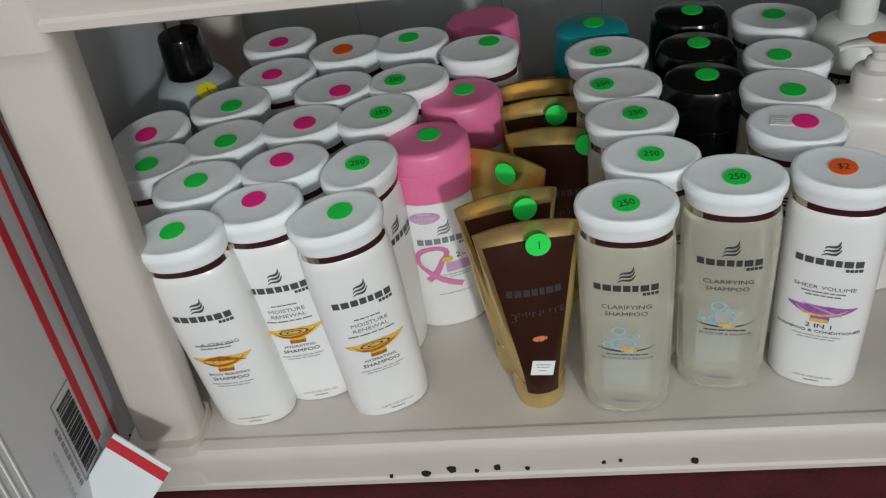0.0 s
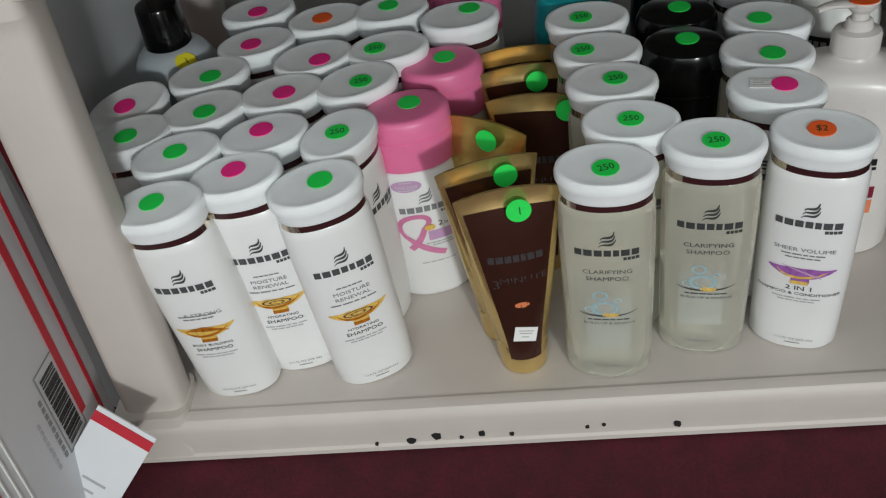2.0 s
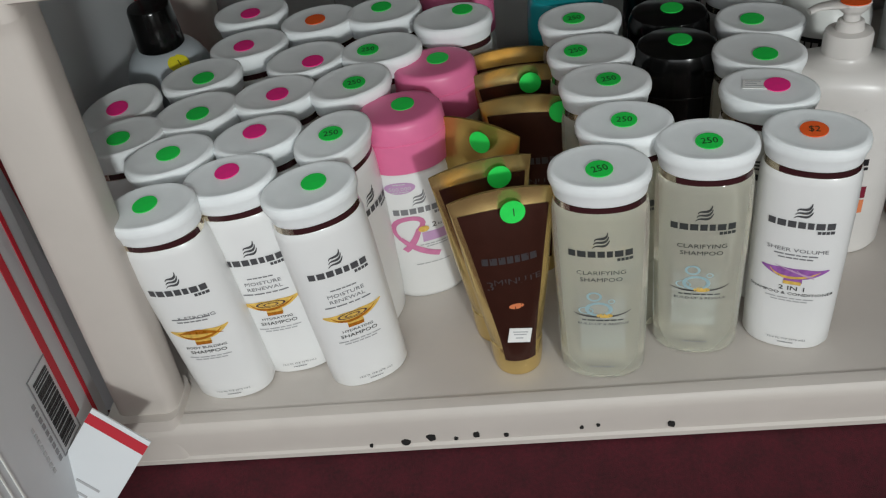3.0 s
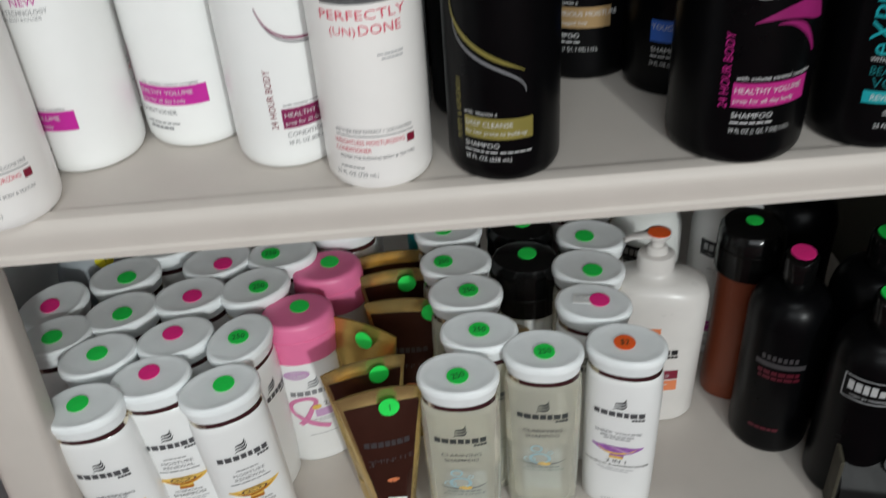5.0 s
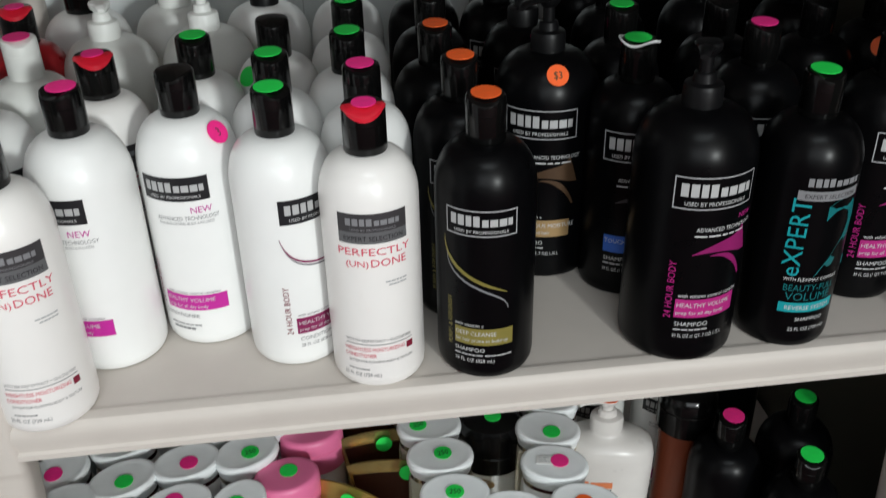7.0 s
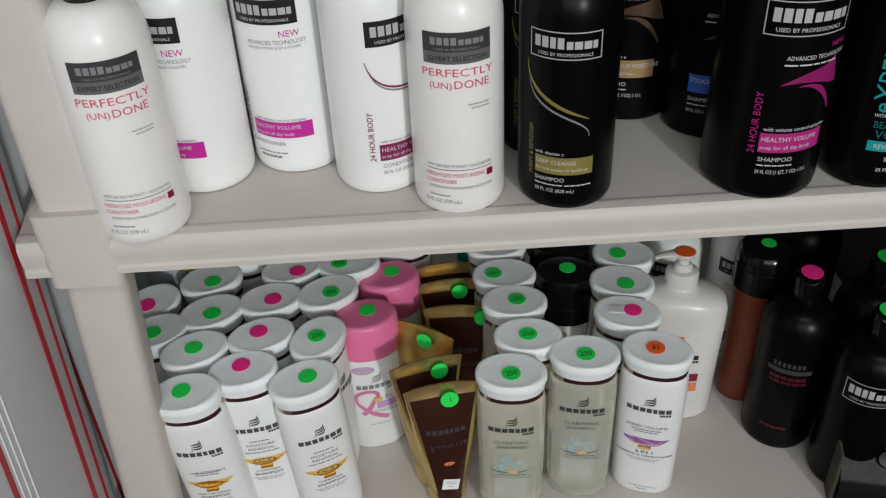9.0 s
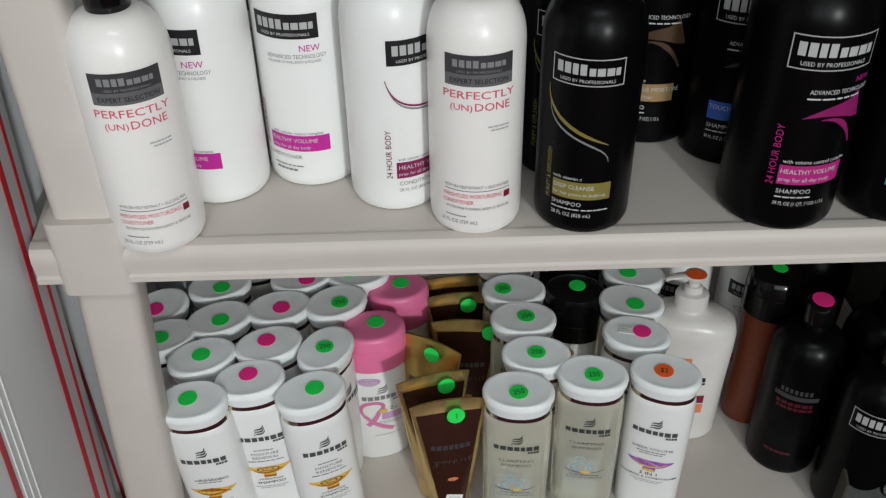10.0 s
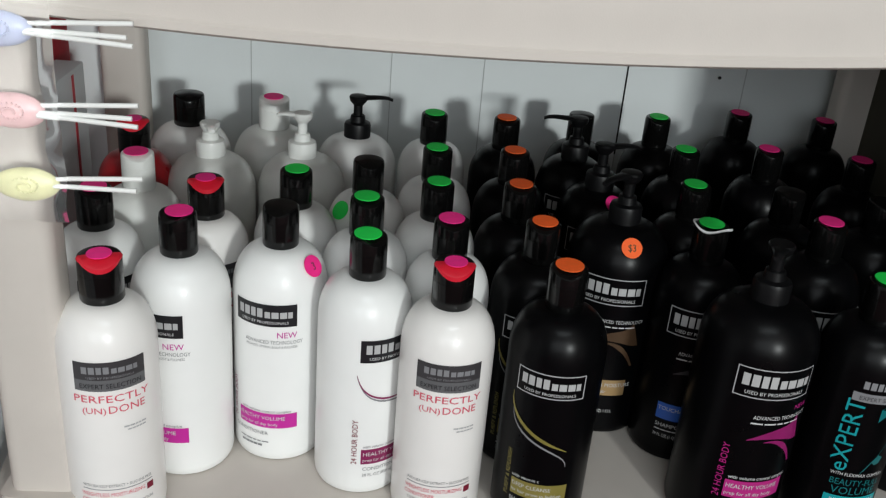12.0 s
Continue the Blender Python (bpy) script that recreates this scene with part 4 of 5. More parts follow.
def salon(look_name, size, cap, body, words):
    """A round salon bottle: body, cap or pump, and a printed front."""
    r, H = SIZES[size]
    root = thing("salon_bottle", words, "bottle", "round bottles on the upper shelf")
    hb = H - CAPH
    S = round_shape(r, hb, 0.036 if size in ("small", "mid") else 0.040)
    part("body", S.loft(44), body, root)
    if cap == "pump":
        pump_head(root, hb - 0.002, SATIN, 0, up=0.022, reach=0.022 if look_name == "jumbo_pink" else 0.036)
    elif cap == "white_pump":
        pump_head(root, hb - 0.002, MILKY, 0, up=0.022, reach=0.024)
    elif cap == "pressed_pump":
        pump_head(root, hb - 0.002, MILKY, 0, up=0.010, reach=0.018)
    elif cap == "white":
        flip_cap(root, hb, MILKY, wide=1.14 if size == "broad" else 1.0)
    elif cap == "red":
        flip_cap(root, hb, GLOSS, R_LIP)
    else:
        flip_cap(root, hb, GLOSS, wide=1.14 if size == "broad" else 1.0)
    k = H / 0.22
    if look_name == "undone":
        z = 0.129 * k
        ink("brand_panel", S, INK_CHAR, root, lambda bm: S.patch(bm, -0.0265, 0.0265, z + 0.0095, z + 0.0245, 0.0003, 14), label="black label block")
        ink("grey_panel", S, INK_SLATE, root, lambda bm: S.patch(bm, -0.0265, 0.0265, z, z + 0.0095, 0.0003, 14), label="grey label strip")
        ink("brand_mark", S, INK_GREY, root, lambda bm: S.bars(bm, -0.020, 0.0, z + 0.0150, 0.0058, [0.2, -0.06, 0.21, -0.06, 0.18, -0.06, 0.2]), lambda bm: S.bars(bm, 0.001, 0.020, z + 0.0150, 0.0042, [0.2, -0.05, 0.25, -0.05, 0.25, -0.04, 0.16]), lambda bm: S.text(bm, "USED BY PROFESSIONALS", 0, z + 0.0108, 0.0026, wide=1.15))
        ink("panel_lettering", S, INK, root, lambda bm: S.text(bm, "EXPERT SELECTION", 0, z + 0.0025, 0.0056, wide=0.92))
        ink("lettering", S, INK_CORAL, root, lambda bm: S.text(bm, "PERFECTLY", 0.0, z - 0.0098, 0.0088, wide=1.30), lambda bm: S.text(bm, "DONE", 0.0105, z - 0.0195, 0.0092, wide=1.08), lambda bm: S.text(bm, "(UN)", -0.0135, z - 0.0195, 0.0074, wide=1.15))
        ink("small_print", S, INK_SILVER, root, lambda bm: lines(S, bm, [(0.016, 0.018, 0.0012, z - 0.034), (0.017, 0.015, 0.0012, z - 0.037)]))
        ink("rule", S, INK_GREY, root, lambda bm: S.patch(bm, -0.028, 0.027, 0.0425, 0.0432), lambda bm: S.text(bm, "WITH SEA KELP EXTRACT + SILICONE FREE", -0.001, 0.0455, 0.0037, wide=0.75), lambda bm: S.text(bm, "SYSTEM FOR FLOWING BODY & TEXTURE", 0.0, 0.0255, 0.0036, wide=0.78), lambda bm: S.text(bm, "25 FL OZ (739 mL)", -0.016, 0.012, 0.0048, wide=0.82), lambda bm: lines(S, bm, [(-0.018, 0.018, 0.001, 0.0185)]))
        ink("product_lettering", S, INK_CORAL, root, lambda bm: S.text(bm, "WEIGHTLESS MOISTURIZING", -0.005, 0.0366, 0.0050, wide=0.76), lambda bm: S.text(bm, "CONDITIONER", -0.0165, 0.0308, 0.0050, wide=0.76))
        ink("square_mark", S, INK_MAROON, root, lambda bm: S.patch(bm, 0.0215, 0.0275, 0.034, 0.040, 0.0004, 2))
    elif look_name in ("volume", "body_white"):
        z = 0.1385 if look_name == "volume" else 0.133
        brand_panel(S, root, -0.028, 0.028, z, z + 0.0205, INK, INK_WHITE)
        if look_name == "volume":
            ink("new_lettering", S, INK_MAG, root, lambda bm: S.text(bm, "NEW", 0.0195, z - 0.0105, 0.0078, wide=0.95))
            ink("lettering", S, INK_GREY, root, lambda bm: S.text(bm, "ADVANCED TECHNOLOGY", 0.008, z - 0.0165, 0.0050, wide=0.80), lambda bm: S.text(bm, "PROVIDES OPTIMAL BODY & FULLNESS", 0.006, z - 0.0205, 0.0032, wide=0.80),
                lambda bm: S.text(bm, "with volume control complex", 0.001, 0.0525, 0.0040, wide=0.95), lambda bm: S.text(bm, "CONDITIONER", -0.014, 0.0290, 0.0052), lambda bm: lines(S, bm, [(-0.010, 0.03, 0.0011, 0.0210), (-0.012, 0.022, 0.002, 0.0165)]))
            ink("colour_bar", S, INK_MAG, root, lambda bm: S.patch(bm, -0.026, 0.029, 0.0365, 0.0515, 0.0003, 14), label="magenta label bar")
            ink("bar_lettering", S, INK_WHITE, root, lambda bm: S.text(bm, "HEALTHY VOLUME", -0.004, 0.0450, 0.0053, 0.0007), lambda bm: S.text(bm, "prep for all day body", -0.006, 0.0390, 0.0043, 0.0007))
            ink("side_lettering", S, INK_PLUM, root, lambda bm: S.text(bm, "24 HOUR BODY", -0.0305, 0.0370, 0.0066, turn=1, align=0, wide=0.9))
        else:
            ink("sweep", S, INK_PLUM, root, lambda bm: S.stroke(bm, [(-0.030, z - 0.012), (-0.022, z - 0.028), (-0.004, z - 0.036), (0.028, z - 0.036)], [0.0005, 0.0014, 0.0018, 0.0007]), label="plum curved line")
            ink("sweep_shade", S, INK_GREY, root, lambda bm: S.stroke(bm, [(-0.030, z - 0.013), (-0.020, z - 0.032), (-0.002, z - 0.039), (0.028, z - 0.041)], [0.0005, 0.0012, 0.0016, 0.0006]))
            ink("colour_bar", S, INK_PLUM, root, lambda bm: S.patch(bm, -0.024, 0.032, 0.033, 0.048, 0.0003, 14), label="plum label bar")
            ink("bar_lettering", S, INK_WHITE, root, lambda bm: S.text(bm, "HEALTHY VOLUME", -0.0225, 0.0415, 0.0053, 0.0007, align=0), lambda bm: S.text(bm, "prep for all day body", -0.0225, 0.0358, 0.0043, 0.0007, align=0))
            ink("side_lettering", S, INK_MAROON, root, lambda bm: S.text(bm, "24 HOUR BODY", -0.0275, 0.033, 0.0068, turn=1, align=0, wide=0.92))
            ink("lettering", S, INK_GREY, root, lambda bm: S.text(bm, "with volume control complex", -0.0225, 0.0498, 0.0036, align=0), lambda bm: S.text(bm, "CONDITIONER", -0.0225, 0.0265, 0.0050, align=0), lambda bm: S.text(bm, "28 FL OZ (828 mL)", -0.0225, 0.0205, 0.0042, align=0, wide=0.9))
    elif look_name == "cleanse":
        z = 0.132
        brand_panel(S, root, -0.0285, 0.0275, z, z + 0.0215, None, INK_WHITE, INK_SILVER)
        ink("sweep", S, INK_OLIVE, root, lambda bm: S.stroke(bm, [(-0.031, z - 0.004), (-0.022, z - 0.026), (0.0, z - 0.040), (0.020, z - 0.049)], [0.0004, 0.003, 0.003, 0.0006]), label="olive gold curved line")
        ink("sweep_shade", S, INK_GREY, root, lambda bm: S.stroke(bm, [(-0.029, z - 0.018), (-0.016, z - 0.038), (0.008, z - 0.050), (0.021, z - 0.064)], [0.0004, 0.0018, 0.0016, 0.0005]))
        ink("colour_bar", S, INK_OLIVE, root, lambda bm: S.patch(bm, -0.022, 0.0255, 0.034, 0.0495, 0.0003, 14), label="olive label bar")
        ink("bar_lettering", S, INK_WHITE, root, lambda bm: S.text(bm, "DEEP CLEANSE", -0.021, 0.0432, 0.0052, 0.0007, align=0, wide=0.95), lambda bm: S.text(bm, "for hair prone to build-up", -0.021, 0.0372, 0.0044, 0.0007, align=0, wide=0.92),
            lambda bm: S.text(bm, "with vitamin c", -0.022, 0.0515, 0.0042, align=0), lambda bm: S.text(bm, "SHAMPOO", -0.022, 0.0275, 0.0052, align=0), lambda bm: S.text(bm, "28 FL OZ (828 mL)", -0.022, 0.0175, 0.0046, align=0, wide=0.9), lambda bm: lines(S, bm, [(-0.010, 0.024, 0.001, 0.0238), (0.014, 0.022, 0.001, 0.0238)]))
        ink("side_lettering", S, INK_OLIVE, root, lambda bm: S.text(bm, "PURIFY & REPLENISH", -0.0245, 0.030, 0.0060, turn=1, align=0, wide=0.82))
    elif look_name in ("jumbo_pink", "pink_dark", "gold_dark", "blue_dark", "plain_dark"):
        z = 0.144 * H / 0.25
        brand_panel(S, root, -0.035 if size == "jumbo" else -0.030, 0.031, z + 0.002, z + 0.0285, None, INK_WHITE if look_name != "plain_dark" else INK_SILVER, INK_SILVER)
        bar = {"gold_dark": INK_TAN, "blue_dark": INK_BLUE}.get(look_name, INK_FUCHSIA)
        fan = {"gold_dark": INK_UMBER, "blue_dark": INK_CHAR}.get(look_name, INK_BERRY)
        if look_name != "plain_dark":
            ink("fan_print", S, fan, root, lambda bm: S.stroke(bm, [(-0.016, z - 0.037), (0.004, z - 0.031), (0.018, z - 0.030), (0.030, z - 0.028)], [0.0006, 0.008, 0.014, 0.026]), label="fanned colour sweep")
            ink("fan_tail", S, fan, root, lambda bm: S.stroke(bm, [(-0.002, z - 0.038), (0.016, z - 0.042), (0.030, z - 0.062)], [0.0006, 0.005, 0.002]))
            ink("colour_bar", S, bar, root, lambda bm: S.patch(bm, -0.024, 0.028, 0.0455, 0.0625, 0.0003, 14), label="coloured label bar")
            first, second, base = {"gold_dark": ("LUXURIOUS MOISTURE", "for damaged hair", "with vitamin e"), "blue_dark": ("TOUCHABLE SOFT", "", ""), "red_dark": ("", "", "")}.get(look_name, ("HEALTHY VOLUME", "prep for all day body", "with volume control complex"))
            if first:
                ink("bar_lettering", S, INK_WHITE, root, lambda bm: S.text(bm, first, -0.023, 0.0553, 0.0058, 0.0007, align=0, wide=0.92), *([lambda bm: S.text(bm, second, -0.023, 0.0485, 0.0048, 0.0007, align=0)] if second else []), *([lambda bm: S.text(bm, base, -0.0225, 0.0645, 0.0048, align=0, wide=0.9)] if base else []))
            ink("lettering", S, INK_WHITE, root, lambda bm: S.text(bm, "ADVANCED TECHNOLOGY", 0.010, z - 0.0165, 0.0050, wide=0.80), lambda bm: S.text(bm, "SHAMPOO", -0.023, 0.0375, 0.0056, align=0),
                lambda bm: S.text(bm, "39 FL OZ (1 QT, 7 OZ) 1.15 L", -0.0235, 0.0265, 0.0046, align=0, wide=0.72), lambda bm: lines(S, bm, [(0.006, 0.044, 0.0012, z - 0.021), (-0.009, 0.028, 0.0011, 0.0335)]))
            if look_name in ("jumbo_pink", "pink_dark"):
                ink("side_lettering", S, INK_FUCHSIA, root, lambda bm: S.text(bm, "24 HOUR BODY", -0.0265, 0.044, 0.0080, turn=1, align=0, wide=0.92), lambda bm: S.text(bm, "NEW", 0.026, z - 0.009, 0.0062))
    elif look_name == "red_dark":
        # Inks dimmed: the shade of the lower right corner sits in the print.
        z = 0.118
        ink("silver_strip", S, INK_CHAR, root, lambda bm: S.patch(bm, -0.024, 0.024, z, z + 0.006, 0.0003, 12), label="grey label strip")
        ink("brand_mark", S, INK_CHAR, root, lambda bm: S.bars(bm, -0.018, 0.018, z + 0.009, 0.006, [0.09, -0.05] * 7))
        ink("lettering", S, INK_SHADED_RED, root, lambda bm: lines(S, bm, [(0.0, 0.040, 0.005, z - 0.009), (0.001, 0.04, 0.004, z - 0.015), (-0.004, 0.03, 0.004, 0.034)]), label="dark red print bars dimmed for the shaded corner")
    elif look_name == "faint_dark":
        # Wordmark dimmed to charcoal to carry the corner's shade.
        ink("brand_mark", S, INK_CHAR, root, lambda bm: S.bars(bm, -0.020, 0.020, 0.132, 0.008, [0.09, -0.05] * 7))
    elif look_name == "expert":
        z = 0.138
        ink("silver_strip", S, INK_GREY, root, lambda bm: S.patch(bm, -0.026, 0.026, z, z + 0.008, 0.0003, 12), label="silver label strip")
        ink("brand_mark", S, INK_GREY, root, lambda bm: S.bars(bm, -0.020, 0.0, z + 0.012, 0.0068, [0.2, -0.06, 0.21, -0.06, 0.18, -0.06, 0.2]), lambda bm: S.bars(bm, 0.001, 0.022, z + 0.012, 0.005, [0.2, -0.05, 0.25, -0.05, 0.25, -0.04, 0.16]))
        ink("strip_lettering", S, INK_CHAR, root, lambda bm: S.text(bm, "EXPERT SELECTION", 0, z + 0.002, 0.0052, wide=0.92))
        ink("side_lettering", S, INK_AQUA, root, lambda bm: S.text(bm, "eXPERT", -0.0145, 0.070, 0.0200, turn=1, align=0, wide=1.02))
        ink("big_numeral", S, INK_TEAL, root, lambda bm: S.text(bm, "2", 0.0150, 0.070, 0.100, 0.0004, wide=0.86))
        ink("colour_lettering", S, INK_TEAL, root, lambda bm: S.text(bm, "VOLUME", -0.002, 0.048, 0.0105, wide=0.95), lambda bm: S.text(bm, "BEAUTY-FULL", -0.002, 0.057, 0.0085, wide=0.85))
        ink("colour_bar", S, INK_AQUA, root, lambda bm: S.patch(bm, -0.025, 0.024, 0.0365, 0.0455, 0.0003, 12), label="aqua label bar")
        ink("bar_lettering", S, INK_WHITE, root, lambda bm: S.text(bm, "REVERSE SYSTEM", -0.001, 0.039, 0.0058, 0.0007, wide=0.9), lambda bm: S.text(bm, "WITH FLEXIMAX COMPLEX", -0.002, 0.0665, 0.0044, 0.0008, wide=0.85), lambda bm: S.text(bm, "SHAMPOO", 0.002, 0.028, 0.0052), lambda bm: S.text(bm, "25 FL OZ (739 mL)", 0.002, 0.0185, 0.0046, wide=0.9))
    return root


def put_salon(look_name, size, cap, body, words, x, y, yaw, dot="", shoulder=None, z=None, pen="", aim=None):
    r, H = SIZES[size]
    ob = place("_".join((look_name, size, cap, body.name)), lambda: salon(look_name, size, cap, body, words), pose(x, y, (DECK_UP if z is None else z) - 0.001, 0, 0, yaw))
    ob["label"] = words
    if aim is not None:
        for c in ob.children:
            if c.name.startswith("pump_spout"):
                c.matrix_basis = pose(*c.matrix_basis.translation, 0, 0, aim - yaw)
    if dot:
        sticker(ob, dot, pose(random.uniform(-0.001, 0.001), -0.0022 if cap == "red" else 0.001, H + (0.0013 if cap == "red" else 0.0004), 3, 0, -yaw), r=0.0090 if cap == "red" else 0.0112)
    if shoulder:
        colour, ang, zz = shoulder
        S = round_shape(r, H - CAPH, 0.036 if size in ("small", "mid") else 0.040)
        rr = S.at(zz)[0]
        slope = math.degrees(math.atan2(S.at(zz - 0.004)[0] - S.at(zz + 0.004)[0], 0.008))
        sticker(ob, colour, pose(0, 0, 0, 0, 0, ang - yaw) @ pose(0, -rr - (0.0012 if look_name != "expert" else 0.0022), zz) @ pose(0, 0, 0, 90 - slope), r=0.0095, words=pen)
    return ob


W1, W2, W3, W4 = "blush pearl conditioner bottle with coral lettering and black cap", "large white conditioner bottle with magenta bar and black cap", "white conditioner bottle with plum sweep and black cap", "white bottle with black flip cap in the rows behind"
D1 = "black shampoo bottle with olive gold sweep and orange price dot"
for row in (("undone", "small", "red", BLUSH, W1, -0.304, 0.024, 18, "p"), ("volume", "large", "flip", PEARL, W2, -0.263, 0.097, -27, "p"), ("volume", "large", "flip", PEARL, W2, -0.184, 0.122, -14, "", ("p", 56, 0.186), None, "3"),
            ("body_white", "mid", "flip", PEARL, W3, -0.110, 0.079, 38, "g"), ("undone", "small", "red", BLUSH, W1, -0.044, 0.039, 0, "p"), ("cleanse", "mid", "flip", BLACK, D1, 0.044, 0.038, -14, "o"),
            ("gold_dark", "jumbo", "pump", BLACK, "large black pump bottle with tan label bar", 0.124, 0.186, -16, "", ("o", 0, 0.197), None, "$3", -50),
            ("blue_dark", "mid", "flip", BLACK, "black shampoo bottle with blue label bar", 0.189, 0.137, -8, "g"),
            ("jumbo_pink", "jumbo", "pump", BLACK, "large black pump bottle with pink fan print", 0.208, 0.042, 5, "", None, None, "", -28),
            ("expert", "mid", "flip", BLACK, "black shampoo bottle with teal lettering and numeral", 0.301, 0.040, 4, "g"),
            ("pink_dark", "large", "flip", BLACK, "large black shampoo bottle with pink bar", 0.394, 0.098, 8, "p"), ("pink_dark", "large", "flip", BLACK, "large black shampoo bottle with pink bar", 0.300, 0.147, 10, "p"),
            # white rows behind
            ("volume", "mid", "flip", PEARL, W4, -0.343, 0.147, 30, "p"), ("blank", "mid", "white", MILKY, "milky bottle with white cap and pink dot", -0.329, 0.239, 20, "p"),
            ("undone", "small", "red", BLUSH, W1, -0.257, 0.186, 15, "p"), ("blank", "mid", "flip", PEARL, W4, -0.180, 0.216, 10, "g"), ("blank", "mid", "flip", PEARL, W4, -0.113, 0.158, 10, "g"),
            ("blank", "mid", "flip", PEARL, W4, -0.114, 0.255, 10, "", ("g", -48, 0.183)), ("blank", "small", "flip", PEARL, W4, -0.041, 0.122, 5, "p"), ("blank", "mid", "flip", PEARL, W4, -0.049, 0.204, 5, "g"), ("blank", "mid", "flip", PEARL, W4, -0.045, 0.301, 5, "g"), ("blank", "mid", "flip", PEARL, W4, -0.043, 0.422, 5, "g"),
            ("blank", "broad", "flip", PEARL, W4, -0.321, 0.440, 15), ("blank", "broad", "pressed_pump", MILKY, "milky white bottle with white pump pressed down", -0.280, 0.340, 20, "", None, None, "", 15), ("blank", "broad", "white_pump", MILKY, "milky white bottle with white lotion pump", -0.186, 0.352, 5, "", None, None, "", -85),
            ("blank", "broad", "white", MILKY, "milky bottle with white cap and pink dot", -0.226, 0.445, 10, "p"), ("blank", "broad", "pump", PEARL, "white bottle with black lotion pump", -0.130, 0.430, 0, "", None, None, "", 95),
            # black rows behind
            ("cleanse", "mid", "flip", BLACK, D1, 0.037, 0.122, -5, "o"), ("blank", "mid", "flip", BLACK, "black shampoo bottle with orange price dot on its cap", 0.028, 0.209, -5, "o"), ("blank", "mid", "flip", BLACK, "black shampoo bottle with orange price dot on its cap", 0.035, 0.306, -5, "o"), ("blank", "mid", "flip", BLACK, "black shampoo bottle with orange price dot on its cap", 0.040, 0.420, -5, "o"),
            ("gold_dark", "large", "pump", BLACK, "large black pump bottle in the rows behind", 0.125, 0.298, -10, "", ("p", 20, 0.19), None, "", 95), ("gold_dark", "large", "pump", BLACK, "large black pump bottle in the rows behind", 0.115, 0.387, -10, "", None, None, "", -95),
            ("blank", "mid", "flip", BLACK, "black shampoo bottle in the rows behind", 0.204, 0.235, 0, "g"), ("blank", "mid", "flip", BLACK, "black shampoo bottle in the rows behind", 0.226, 0.343, 0, "g"), ("blank", "mid", "flip", BLACK, "black shampoo bottle in the rows behind", 0.227, 0.462, 0, "g"),
            ("blank", "mid", "flip", BLACK, "black shampoo bottle in the rows behind", 0.298, 0.232, 0), ("blank", "mid", "flip", BLACK, "black shampoo bottle in the rows behind", 0.327, 0.362, 0, "p"), ("blank", "mid", "flip", BLACK, "black shampoo bottle in the rows behind", 0.342, 0.502, 0, "p"),
            ("blank", "mid", "flip", BLACK, "black shampoo bottle in the rows behind", 0.446, 0.490, 0, "p"), ("blank", "mid", "flip", BLACK, "black shampoo bottle in the rows behind", 0.423, 0.341, 0, "p"), ("blank", "mid", "flip", BLACK, "black shampoo bottle in the rows behind", 0.387, 0.218, 0),
            ("blank", "mid", "flip", BLACK, "black shampoo bottle in the rows behind", 0.465, 0.246, 0, "", ("o", -20, 0.18)), ("blank", "mid", "flip", BLACK, "black shampoo bottle in the rows behind", 0.474, 0.153, 0),
            ("blank", "mid", "flip", BLACK, "black shampoo bottle in the rows behind", 0.133, 0.456, 0),
            # dark bottles of the bottom shelf
            ("red_dark", "mid", "flip", BLACK, "black bottle with faint red print", 0.322, 0.122, -25, "p", None, DECK_LOW), ("plain_dark", "mid", "flip", BLACK, "black shampoo bottle with framed label", 0.376, 0.055, -20, "g", None, DECK_LOW),
            ("faint_dark", "large", "flip", BLACK, "large black shampoo bottle in the corner", 0.407, 0.136, -20, "g", None, DECK_LOW), ("faint_dark", "large", "flip", BLACK, "large black shampoo bottle in the corner", 0.383, 0.269, -20, "", None, DECK_LOW),
            ("volume", "mid", "flip", PEARL, "white bottle standing in the back corner", 0.308, 0.269, -20, "", None, DECK_LOW), ("volume", "mid", "white", MILKY, "white bottle standing in the back row", 0.219, 0.277, -20, "", None, DECK_LOW)):
    ob = put_salon(*row)
    if row[4] == "black shampoo bottle with blue label bar":
        seal = bmesh.new()
        rings = []
        for k in range(31):
            t = math.radians(-150 + 235 * k / 30)
            c = Vector((0.0166 * math.sin(t), -0.0166 * math.cos(t), 0.2278 + 0.0018 * math.sin(3 * t)))
            rings.append([seal.verts.new(c + Vector((0.0009 * math.cos(a) * math.sin(t), -0.0009 * math.cos(a) * math.cos(t), 0.0012 * math.sin(a)))) for a in (0, 1.5708, 3.1416, 4.7124)])
        for r0, r1 in zip(rings, rings[1:]):
            for k in range(4):
                seal.faces.new((r0[k], r0[(k + 1) % 4], r1[(k + 1) % 4], r1[k]))
        part("torn_seal", seal, FILM_SEAL, ob, "torn clear shrink seal round the cap")

root = put_salon("plain_dark", "mid", "red", REDB, "red shampoo bottle with dark red cap", -0.357, 0.337, 10, "p")
root = thing("grey_bottle", "grey round bottle with black cap and yellow dot", "bottle", m=pose(-0.372, 0.277, DECK_LOW - 0.001, 0, 0, 20))
GS = round_shape(0.0415, 0.200, 0.045)
part("body", GS.loft(36), GREY, root)
part("cap", lathe(bmesh.new(), [(0.0205, 0.199), (0.0215, 0.2), (0.0195, 0.236), (0.0185, 0.238), (0.012, 0.2385)], 32), GLOSS, root, "tall black cap")
sticker(root, "y", pose(0, 0, 0, 0, 0, 18) @ pose(0, -GS.at(0.193)[0] - 0.003, 0.192) @ pose(0, 0, 0, 28), r=0.0095, words="1")

